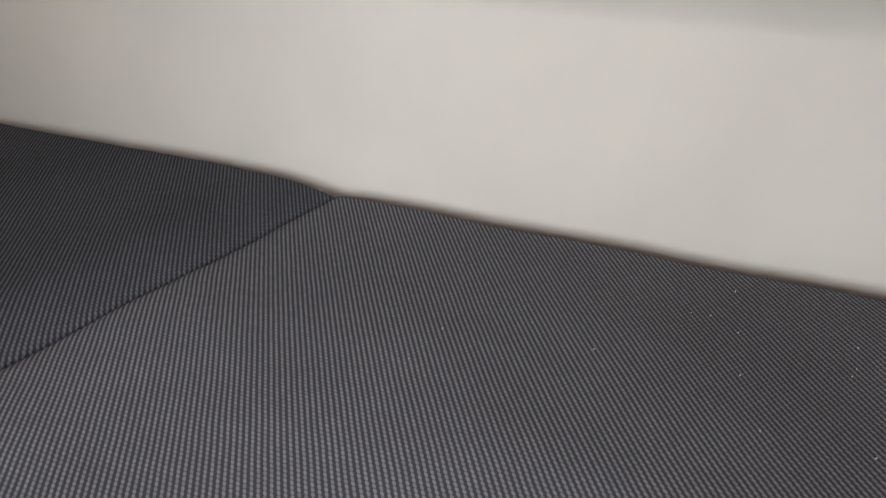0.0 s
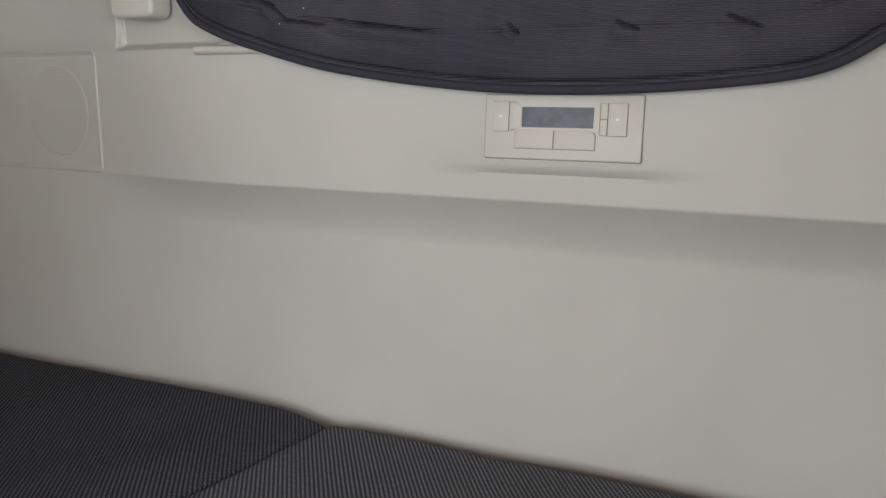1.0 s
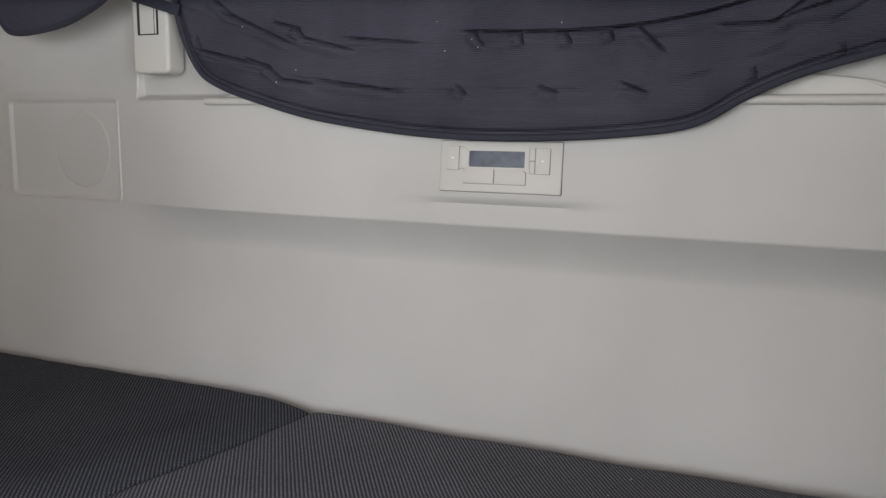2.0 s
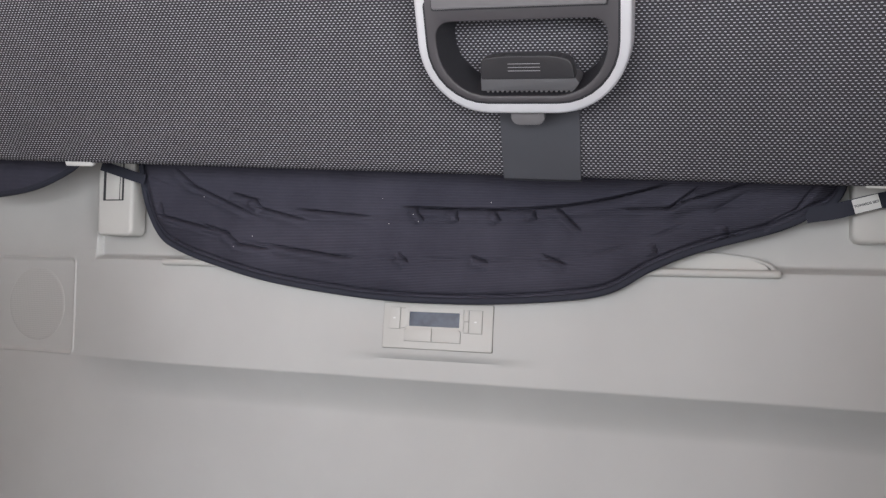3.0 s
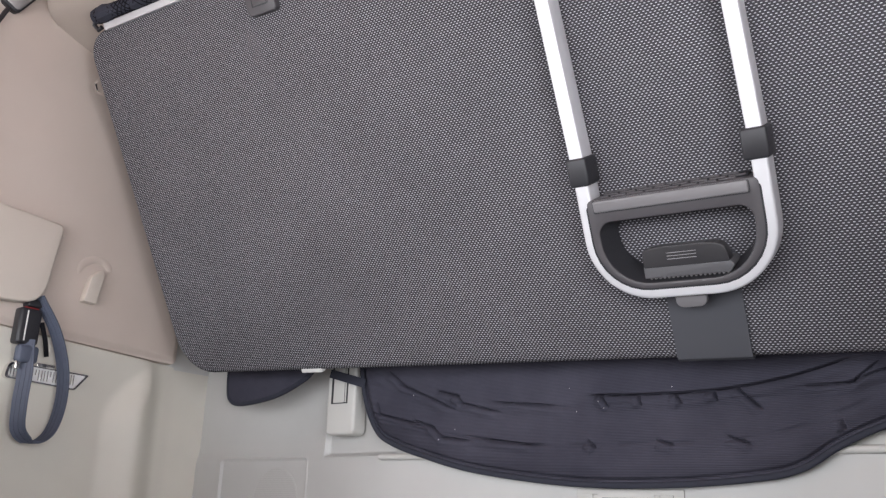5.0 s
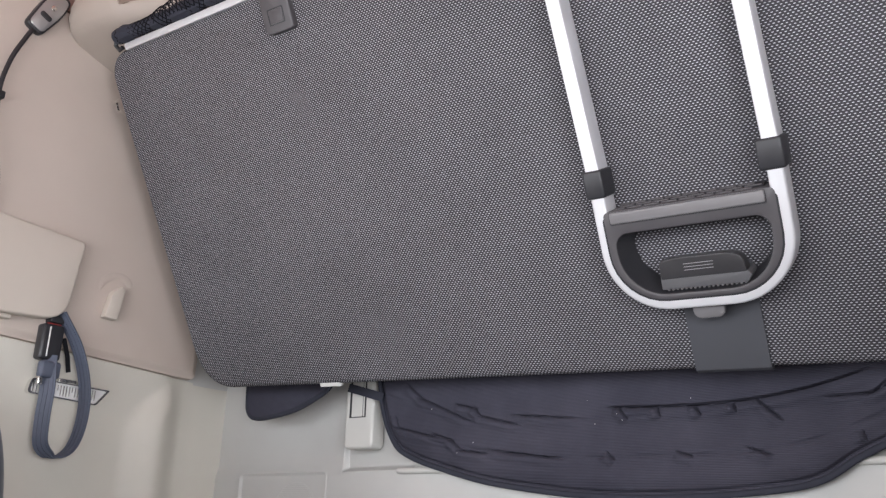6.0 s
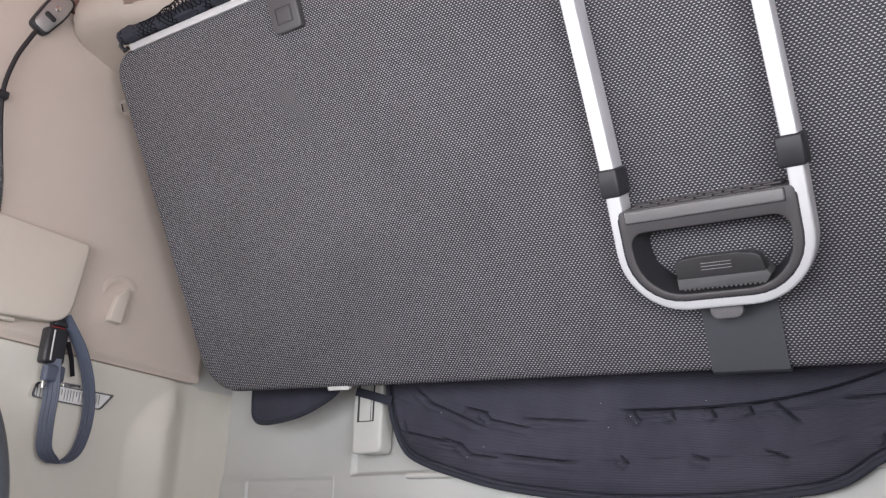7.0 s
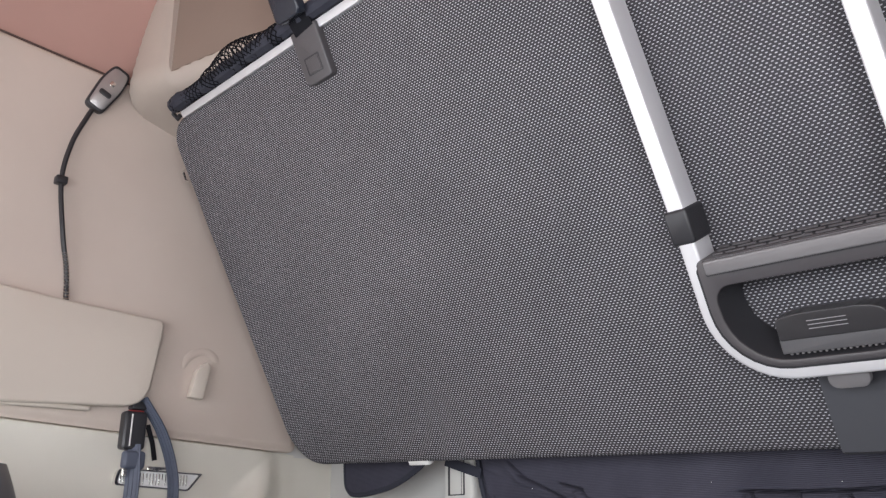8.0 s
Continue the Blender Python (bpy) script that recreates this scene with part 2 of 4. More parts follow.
def tube(path, radius, n=8, closed=False, bm=None):
    """A round tube along points, by parallel transport; radius: a number or a function of 0..1."""
    one = bmesh.new()
    path = [Vector(p) for p in path]
    cnt = len(path)
    up = Vector((0.13, 0.37, 0.92))
    rows = []
    for k, p in enumerate(path):
        a = path[(k - 1) % cnt] if closed or k else path[0]
        c = path[(k + 1) % cnt] if closed or k < cnt - 1 else path[-1]
        t = (c - a).normalized()
        side = t.cross(up).normalized() if abs(t.dot(up)) < 0.98 else t.orthogonal().normalized()
        up = side.cross(t).normalized()
        q = radius(k / max(1, cnt - 1)) if callable(radius) else radius
        rows.append([one.verts.new(p + q * (math.cos(2 * math.pi * i / n) * side + math.sin(2 * math.pi * i / n) * up)) for i in range(n)])
    for k in range(cnt if closed else cnt - 1):
        p, q = rows[k], rows[(k + 1) % cnt]
        for i in range(n):
            one.faces.new((p[i], p[(i + 1) % n], q[(i + 1) % n], q[i]))
    if not closed:
        one.faces.new(rows[0][::-1])
        one.faces.new(rows[-1])
    return merge(bm, one)


def sweep(path, prof, up, closed=False, bm=None):
    """Sweep a closed outline (side, up) along a path whose up stays fixed."""
    one = bmesh.new()
    path, up = [Vector(p) for p in path], Vector(up)
    cnt, n, rows = len(path), len(prof), []
    for k, p in enumerate(path):
        a = path[(k - 1) % cnt] if closed or k else path[0]
        c = path[(k + 1) % cnt] if closed or k < cnt - 1 else path[-1]
        side = (c - a).normalized().cross(up).normalized()
        rows.append([one.verts.new(p + s * side + h * up) for s, h in prof])
    for k in range(cnt if closed else cnt - 1):
        p, q = rows[k], rows[(k + 1) % cnt]
        for i in range(n):
            one.faces.new((p[i], p[(i + 1) % n], q[(i + 1) % n], q[i]))
    if not closed:
        one.faces.new(rows[0][::-1])
        one.faces.new(rows[-1])
    return merge(bm, one)


def smooth_path(pts, n=8):
    """Catmull-Rom through a few points."""
    p = [Vector(q) for q in pts]
    p = [2 * p[0] - p[1]] + p + [2 * p[-1] - p[-2]]
    out = []
    for k in range(1, len(p) - 2):
        for j in range(n):
            t = j / n
            out.append(0.5 * (2 * p[k] + (p[k + 1] - p[k - 1]) * t + (2 * p[k - 1] - 5 * p[k] + 4 * p[k + 1] - p[k + 2]) * t * t + (3 * p[k] - p[k - 1] - 3 * p[k + 1] + p[k + 2]) * t ** 3))
    return out + [p[-2]]


def step(a, b, x):
    t = min(1, max(0, (x - a) / (b - a)))
    return t * t * (3 - 2 * t)


def sheet(us, vs, f, back=None):
    """A grid f(u, v); back: a vector, by which its far side lies behind it."""
    bm = bmesh.new()
    rows = [[bm.verts.new(f(u, v)) for u in us] for v in vs]
    for a, b in zip(rows, rows[1:]):
        for k in range(len(us) - 1):
            bm.faces.new((a[k], a[k + 1], b[k + 1], b[k]))
    if back is not None:
        far = [[bm.verts.new(v.co + Vector(back)) for v in row] for row in rows]
        for a, b in zip(far, far[1:]):
            for k in range(len(us) - 1):
                bm.faces.new((a[k], b[k], b[k + 1], a[k + 1]))
        rim = lambda g: g[0] + [r[-1] for r in g[1:]] + g[-1][-2::-1] + [r[0] for r in g[-2:0:-1]]
        p, q = rim(rows), rim(far)
        for k in range(len(p)):
            bm.faces.new((p[k], p[k - 1], q[k - 1], q[k]))
    return bm


def span(a, b, d):
    n = max(1, round((b - a) / d))
    return [a + (b - a) * k / n for k in range(n + 1)]


def soft_poly(pts, n=5):
    out, m = [], len(pts)
    for k in range(m):
        p, a, c = Vector(pts[k][:2]), Vector(pts[k - 1][:2]), Vector(pts[(k + 1) % m][:2])
        r = pts[k][2]
        p0, p1 = p + (a - p).normalized() * r, p + (c - p).normalized() * r
        for j in range(n + 1):
            t = j / n
            out.append(tuple((1 - t) ** 2 * p0 + 2 * t * (1 - t) * p + t * t * p1))
    return out


XZ = Matrix(((1, 0, 0, 0), (0, 0, -1, 0), (0, 1, 0, 0), (0, 0, 0, 1)))  # outline xy -> wall xz, facing the cab
YZ = Matrix(((0, 0, 1, 0), (1, 0, 0, 0), (0, 1, 0, 0), (0, 0, 0, 1)))  # outline xy -> yz, facing +x


# ---- the cab's shell ----
def rear_y(x, z):
    """Depth of the moulded rear wall: upright foot, overhanging ledge, panel band, upper wall."""
    y = 0.004 + 0.036 * step(-0.05, 0.27, z)
    bow = 0.045 * step(-0.45, -0.88, x)
    under = min(1, max(0, (0.349 - z) / 0.068))
    y += bow - 0.040 + (0.040 - bow) * (1 - (1 - under) ** 1.7) if z > 0.281 else 0
    qx, qz = abs(x + 0.893) - 0.133, abs(z - 0.4425) - 0.0795
    d = math.hypot(max(qx, 0), max(qz, 0)) + min(max(qx, qz), 0) - 0.010
    y += 0.0035 * step(0.001, -0.004, d) - 0.0022 * math.exp(-((d - 0.003) / 0.0016) ** 2) * step(0.346, 0.352, z)
    lift = 0.002 * step(0.0, -0.60, x)
    far = step(-0.692, -0.700, x)
    up = step(0.530 + lift - 0.010 * far, 0.542 + lift + 0.016 * far, z)
    y += 0.020 * up - 0.012 * (far * up + step(0.682, 0.694, x) * step(0.537, 0.548, z))
    swell = math.exp(-((x - 0.008) / 0.13) ** 4)
    y -= 0.009 * swell * step(0.381, 0.390, z) * step(0.50, 0.41, z)
    return y


xs = sorted(span(-1.16, -1.04, 0.01) + span(-1.038, -0.77, 0.006) + span(-0.767, -0.740, 0.0008) + span(-0.738, -0.662, 0.002) + span(-0.65, 1.16, 0.02))
zs = sorted(span(-0.30, 0.26, 0.02) + span(0.265, 0.342, 0.004) + span(0.344, 0.358, 0.002) + span(0.363, 0.52, 0.006) + span(0.523, 0.552, 0.002) + span(0.57, 1.80, 0.05))
wall = solid("wall_rear", sheet(xs, zs, lambda x, z: (x, rear_y(x, z), z), (0, 0.03, 0)), M_WALL, "beige moulded plastic rear wall with overhanging ledge", "wall", "structure")


def side_plan(y, z):
    """Inset of the lower side wall towards the rear corner."""
    ramp = step(-0.238, -0.160, y) * (1 - step(-0.165, -0.078, y))
    d = 0.042 * ramp * step(0.745, 0.660, z - 0.9 * min(0, y + 0.130))
    return d - 0.004 * step(-0.085, -0.040, y) + 0.017 * step(0.66, 0.745, z) * step(-0.08, -0.16, y)


def seam_z(y):
    """Lower edge of the upper side lining, rising towards the front."""
    return 0.750 + 0.046 * max(0, -0.12 - y)


def lining_x(y, z):
    """Inset of the upper lining, rolled in along its lower edge and rounded rear corner."""
    r, low = 0.014, seam_z(y)
    if y > -0.064 - r and z < low + r:
        d = r - math.hypot(y + 0.064 + r, z - low - r)
    else:
        d = min(-0.064 - y, z - low)
    return 0.040 * step(-0.003, 0.0, d) + 0.009 * step(0.0, 0.018, d)


def side_walls():
    for sign, name in ((-1, "wall_left"), (1, "wall_right")):
        ys = sorted(span(-0.90, -0.26, 0.04) + span(-0.25, 0.12, 0.006))
        bm = sheet(ys, sorted(span(-0.70, 0.40, 0.05) + span(0.41, 0.728, 0.008) + span(0.731, 0.765, 0.002)),
                   lambda y, v: (sign * (1.125 - side_plan(y, v) + 0.022 * step(-0.004, 0.001, v - 0.750)), y, v + (seam_z(y) - 0.750) * step(0.40, 0.72, v)), (sign * 0.03, 0, 0))
        w = solid(name + "_lower", bm, M_SIDELOW, "beige moulded lower side wall with ribbed rear corner", "wall", "structure")
        def lining(y, v):
            z = v + (seam_z(y) - 0.750) * step(1.30, 0.85, v)
            return sign * (1.150 - lining_x(y, z) - 0.055 * step(0.75, 1.6, z) + 0.018 * step(1.480, 1.494, z + 0.075 * (y + 0.57))), y, z
        bm = sheet(sorted(span(-0.90, -0.14, 0.03) + span(-0.135, -0.056, 0.0025)), sorted(span(0.744, 0.800, 0.002) + span(0.82, 1.46, 0.03) + span(1.465, 1.52, 0.004)), lining, (sign * 0.03, 0, 0))
        w = solid(name + "_upper", bm, M_SIDE, "beige upper side lining panel", "wall", "structure")
        bm = sheet(span(-0.16, 0.12, 0.02), span(0.740, 1.56, 0.05), lambda y, z: (sign * 1.128, y, z), (sign * 0.03, 0, 0))
        solid(name + "_corner", bm, M_WALL, "beige rear corner post lining", "wall", "structure")
        # front part of the side, with the door window
        bm = bmesh.new()
        x0, x1 = sorted((sign * 1.125, sign * 1.165))
        for y0, y1, z0, z1 in ((-2.30, -0.90, -0.70, 0.20), (-2.30, -0.90, 0.85, 1.50), (-2.30, -1.86, 0.20, 0.85), (-1.06, -0.90, 0.20, 0.85)):
            box(x0, x1, y0, y1, z0, z1, bm=bm)
        solid(name + "_door", bm, M_SIDE, "beige door lining with a window opening", "wall", "structure", smooth=False)
        pane = solid("window_1" if sign < 0 else "window_2", box(sign * 1.145 - 0.003, sign * 1.145 + 0.003, -1.86, -1.06, 0.20, 0.85), M_GLASS, "clear door window glass", "window", "structure")
        pane.visible_shadow = False


side_walls()
bm = bmesh.new()
for x0, x1, z0, z1 in ((-1.165, 1.165, -0.70, 0.10), (-1.165, 1.165, 1.04, 1.80), (-1.165, -1.00, 0.10, 1.04), (1.00, 1.165, 0.10, 1.04)):
    box(x0, x1, -2.34, -2.30, z0, z1, bm=bm)
solid("wall_front", bm, M_SIDE, "beige front wall with windscreen opening", "wall", "structure", smooth=False)
pane = solid("window_3", box(-1.0, 1.0, -2.323, -2.317, 0.10, 1.04), M_GLASS, "clear windscreen glass", "window", "structure")
pane.visible_shadow = False
solid("floor", box(-1.165, 1.165, -2.34, 0.03, -0.74, -0.70), M_FLOOR, "dark rubber cab floor mat", "floor", "structure", smooth=False)
ceil = sheet(span(-2.34, 0.04, 0.1), [k / 48 for k in range(49)],
             lambda y, u: (-1.12 + 2.24 * u, y, 1.432 - 0.075 * (max(-0.9, y) + 0.57) + 0.34 * min(1, math.sin(math.pi * u) * 2.12) ** 0.962), (0, 0, 0.03))
solid("ceiling", ceil, M_ROOF, "beige cloth roof lining", "ceiling", "structure")


for sg, name in ((-1, "trim_left"), (1, "trim_right")):
    solid(name, tube([(sg * 1.060, y, 1.492 - 0.075 * (y + 0.57)) for y in span(-0.89, -0.45, 0.04)], 0.0024, 8), M_GROOVE, "dark groove between roof lining and side lining", "trim", "structure")


# ---- speaker behind the perforated part of the rear wall ----
def perforated(name, colour, hole, pitch):
    """Moulded plastic with rows of small round holes."""
    m, nt, b = shader(name, colour, 0.6)
    vo = nt.nodes.new("ShaderNodeTexVoronoi")
    co = nt.nodes.new("ShaderNodeTexCoord")
    vo.inputs["Scale"].default_value, vo.inputs["Randomness"].default_value = 1 / pitch, 0.0
    vo.voronoi_dimensions = "2D"
    xyz = nt.nodes.new("ShaderNodeSeparateXYZ")
    flat = nt.nodes.new("ShaderNodeCombineXYZ")
    nt.links.new(co.outputs["Object"], xyz.inputs[0])
    nt.links.new(xyz.outputs["X"], flat.inputs["X"])
    nt.links.new(xyz.outputs["Z"], flat.inputs["Y"])
    nt.links.new(flat.outputs[0], vo.inputs["Vector"])
    nt.links.new(ramp_mix(nt, vo.outputs["Distance"], hole, colour, 0.26, 0.34), b.inputs["Base Color"])
    add_bump(nt, b, vo.outputs["Distance"], 0.1, 0.0006)
    return m


speaker = thing("speaker", "round beige perforated speaker grille set in the rear wall", "speaker", pose(-0.850, 0.081, 0.4425))


def grille_at(a, r):
    x, z = -0.850 + r * math.cos(a), 0.4425 + r * math.sin(a)
    return x + 0.850, rear_y(x, z) - 0.081 - 0.0007 * step(0.0721, 0.0700, r), z - 0.4425


part("grille", sheet([2 * math.pi * k / 48 for k in range(49)], [0.0005, 0.012, 0.024, 0.036, 0.048, 0.058, 0.066, 0.070, 0.0712, 0.072], grille_at, (0, 0.004, 0)), perforated("perforated_beige_plastic", (0.570, 0.566, 0.543), (0.495, 0.49, 0.47), 0.0040), speaker, "beige plastic with small holes")

part("rim", tube([grille_at(2 * math.pi * k / 64, 0.0724) for k in range(64)], 0.0004, 6, True), M_WALL, speaker, "thin raised rim")


# ---- lower bunk ----
def front_y(x):
    return -0.74 + 0.10 * step(0.38, 0.48, x)


def seam_x(y):
    return -0.302 + 0.17 * (y + 0.026)


def mattress_z(x, y):
    d = x - seam_x(y)
    z = 0.036 if d > 0 else 0.036 + 0.011 * step(0, -0.09, d)
    z -= 0.010 * math.exp(-abs(d) / 0.006)
    z -= 0.018 * (1 - step(0.0, 0.026, -0.012 - y)) ** 2 + 0.05 * (1 - step(0.0, 0.06, y - front_y(x))) ** 2
    return z + 0.0035 * noise.noise((x * 7, y * 7, 0.3)) + 0.0012 * noise.noise((x * 25, y * 25, 1.3))


bed = thing("lower_bunk", "dark grey woven lower bunk mattress on beige base", "bed", pose(0, -0.32, -0.70))


def cushion(side, mat, label):
    """One half of the mattress: its edge follows the slanting seam."""
    us = sorted(span(0, 0.86, 0.02) + span(0.87, 1.0, 0.004))
    ys = sorted(span(0.0, 0.93, 0.02) + span(0.935, 1.0, 0.006))

    def at(u, v):
        y = -0.74 + 0.728 * v
        x = side * 1.08 + (seam_x(y) + side * 0.0006 - side * 1.08) * u
        y = front_y(x) + (-0.012 - front_y(x)) * v
        return x, y + 0.32, mattress_z(x, y) + 0.70
    part("mattress", sheet(us, ys, at, (0, 0, -0.12)), mat, bed, label)


cushion(1, M_MATT, "grey woven mattress half")
cushion(-1, M_MATT_SHADED, "grey woven mattress half beyond the seam, shade put into its colour")
random.seed(23)
specks = bmesh.new()
for k in range(16):
    x, y = random.uniform(-0.05, 0.45), random.uniform(-0.36, -0.05)
    p = Vector((x, y + 0.32, mattress_z(x, y) + 0.7006))
    tube([p, p + Vector((random.uniform(-0.002, 0.002), random.uniform(-0.003, 0.003), 0.0002))], 0.0004, 4, False, specks)
tagged(part("lint", specks, M_ICON, bed, "tiny white lint specks"), kind="stuff")
part("base", box(-1.08, 1.08, -0.30, 0.30, 0.0, 0.61, 0.01), M_WALL, bed, "beige bunk base")

# ---- bunk control panel in the rear wall ----
panel = thing("control_panel", "beige bunk control panel with small dark display", "control panel", pose(0.0045, -0.0072, 0.3995, -5.5))


def pz(x0, x1, z0, z1, r=0.002):
    return rrect(x0 - 0.003, x1 - 0.003, z0 - 0.40, z1 - 0.40, r, 3)


part("frame", plate(pz(-0.0870, 0.0965, 0.400, 0.473, 0.0025), -0.010, 0.004, 0.0015, 2, XZ), M_TRIM, panel)
part("gap", plate(rrect(-0.0904, 0.0944, -0.0008, 0.0735, 0.003, 3), -0.012, 0.0022, 0, 2, XZ), M_GAP, panel, "dark joint around the panel")
well = ring(pz(-0.049, 0.0490, 0.432, 0.466, 0.001), pz(-0.0415, 0.0425, 0.436, 0.459, 0.001), 0.0035, 0.0052, 0.0, XZ)
part("display_surround", well, M_TRIM, panel)
part("display", plate(pz(-0.0425, 0.0430, 0.4355, 0.4595, 0.001), 0.002, 0.0046, 0, 2, XZ), M_LCD, panel, "dark blue glass display")


def button(x0, x1, z0, z1, icon=False):
    g = plate(pz(x0 - 0.0005, x1 + 0.0006, z0 - 0.0004, z1 + 0.0003, 0.001), 0.002, 0.0044, 0, 2, XZ)
    slot = part("button", plate(pz(x0, x1, z0, z1, 0.001), 0.002, 0.0062, 0.0006, 2, XZ), M_TRIM, panel)
    part("gap", g, M_GAP, slot, "dark joint")
    if icon:
        cx, cz = (x0 + x1) / 2, (z0 + z1) / 2
        part("symbol", plate(pz(cx - 0.002, cx + 0.002, cz - 0.0012, cz + 0.0012, 0.0004), 0.0060, 0.0064, 0, 2, XZ), M_ICON, slot, "small white printed symbol")


button(-0.0765, -0.0575, 0.431, 0.465, True)
button(0.0587, 0.0795, 0.428, 0.464, True)
button(0.0500, 0.0578, 0.4465, 0.4635)
button(0.0500, 0.0578, 0.4285, 0.4455)


def low_button(x0, x1, cut):
    """A lower button, its outer upper corner cut off."""
    def shape(g):
        a, b_, c, d = x0 - 0.003 - g, x1 - 0.003 + g, 0.012 - g, 0.0335 + g
        k = 0.005
        pts = [(a, c), (b_, c), (b_, d), (a + k, d), (a, d - k)] if cut < 0 else [(a, c), (b_, c), (b_, d - k), (b_ - k, d), (a, d)]
        return pts
    slot = part("button", plate(shape(0), 0.002, 0.0062, 0.0006, 2, XZ), M_TRIM, panel)
    part("gap", plate(shape(0.0005), 0.002, 0.0044, 0, 2, XZ), M_GAP, slot, "dark joint")


low_button(-0.0490, -0.0030, -1)
low_button(-0.0020, 0.0450, 1)
facet = part("side_facet", plate([(-0.0595, 0.032), (-0.0500, 0.034), (-0.0450, 0.039), (-0.0450, 0.0585), (-0.0500, 0.0640), (-0.0595, 0.0640)], 0.002, 0.0060, 0.0006, 2, XZ), M_TRIM, panel)
part("gap", plate([(-0.0600, 0.0315), (-0.0498, 0.0334), (-0.0444, 0.0388), (-0.0444, 0.0587), (-0.0498, 0.0646), (-0.0600, 0.0646)], 0.002, 0.0044, 0, 2, XZ), M_GAP, facet, "dark joint")

# ---- long grip moulding behind the cover ----
grip = []
for k in range(41):
    a = math.pi * k / 40
    c, s = math.cos(a), math.sin(a)
    grip.append((-0.004 + 0.509 * math.copysign(abs(c) ** 0.30, c), 0.528 + 0.034 * abs(s) ** (0.75 if c > 0 else 2.5)))
moulding = thing("grip_moulding", "long beige grip moulding on the rear wall", "moulding", pose(0, 0, 0.52))
part("lip", box(-0.517, 0.512, -0.012, 0.010, 0.0040, 0.0160, 0.0056, 4), M_TRIM, moulding)
part("arch", tube([(x, 0.012, z - 0.52) for x, z in grip], 0.0032, 8), M_WALL, moulding)
part("hollow", plate([(x * 0.985, z - 0.52) for x, z in grip], -0.022, -0.008, 0, 2, XZ), M_TRIM, moulding)


# ---- latches of the upper bunk ----
def latch(x, z, slot):
    t = thing("bunk_latch", "beige plastic bunk latch block on the rear wall", "latch", pose(x, 0.02, z), "bunk latches")
    body = plate(rrect(-0.0445, 0.034, 0.005, 0.19, 0.012, 5) if slot else rrect(-0.041, 0.040, 0.007, 0.19, 0.012, 5), -0.004, 0.032, 0.006, 3, XZ)
    part("body", body, M_TRIM, t)
    if slot:
        part("slot", plate(rrect(-0.031, 0.014, 0.069, 0.20, 0.001, 2), 0.020, 0.0328, 0, 2, XZ), M_BLACK, t, "dark slot")
        part("tongue", plate(rrect(-0.025, 0.005, 0.071, 0.20, 0.001, 2), 0.020, 0.0334, 0.0005, 2, XZ), M_TRIM, t)
        part("guide", plate(rrect(0.007, 0.0105, 0.071, 0.20, 0.0005, 2), 0.020, 0.0334, 0, 2, XZ), M_TRIM, t)
    return t


latch(-0.616, 0.571, True)
latch(0.640, 0.567, False)


# ---- navy cover hung on the rear wall ----
LOW = smooth_path([(-0.566, 0, 0.76), (-0.560, 0, 0.70), (-0.545, 0, 0.636), (-0.514, 0, 0.580), (-0.475, 0, 0.5545), (-0.401, 0, 0.5305), (-0.281, 0, 0.502), (-0.10, 0, 0.4805), (0.06, 0, 0.4775),
                   (0.20, 0, 0.4865), (0.276, 0, 0.5005), (0.335, 0, 0.534), (0.400, 0, 0.562), (0.50, 0, 0.591), (0.545, 0, 0.612), (0.586, 0, 0.646), (0.600, 0, 0.76)], 10)


@functools.lru_cache(None)
def low_z(x):
    best = 0.76
    for p, q in zip(LOW, LOW[1:]):
        if p.x <= x <= q.x and q.x > p.x:
            best = min(best, p.z + (q.z - p.z) * (x - p.x) / (q.x - p.x))
    return best


FOLDS = ((-.474, .692, -.437, .663), (-.437, .663, -.335, .619), (-.356, .649, -.316, .639), (-.316, .639, -.304, .624), (-.304, .624, -.230, .606),
         (-.503, .631, -.498, .611), (-.498, .611, -.408, .590), (-.408, .595, -.370, .583), (-.370, .583, -.346, .563), (-.346, .563, -.296, .556),
         (-.277, .561, -.157, .545), (-.051, .550, -.039, .539), (-.220, .621, -.119, .611), (.202, .621, .231, .593), (-.024, .622, -.012, .605),
         (.043, .618, .047, .604), (.105, .617, .113, .604), (.166, .617, .169, .606), (.304, .620, .361, .622), (.361, .622, .394, .647), (.365, .625, .460, .655),
         (.071, .548, .093, .540), (.182, .551, .211, .540))
RIM = ((.342, .569, .345, .557), (.440, .594, .441, .581), (.380, .558, .483, .596), (.483, .596, .528, .620), (.528, .620, .553, .656))


def big_fold(x):
    return 0.620 + (0.62 if x > 0.116 else 0.2) * (x - 0.116) ** 2


def faint_seam(x):
    return 0.543 + 0.9 * max(0, x - 0.15) ** 1.9 + 0.25 * max(0, -0.10 - x) ** 1.6


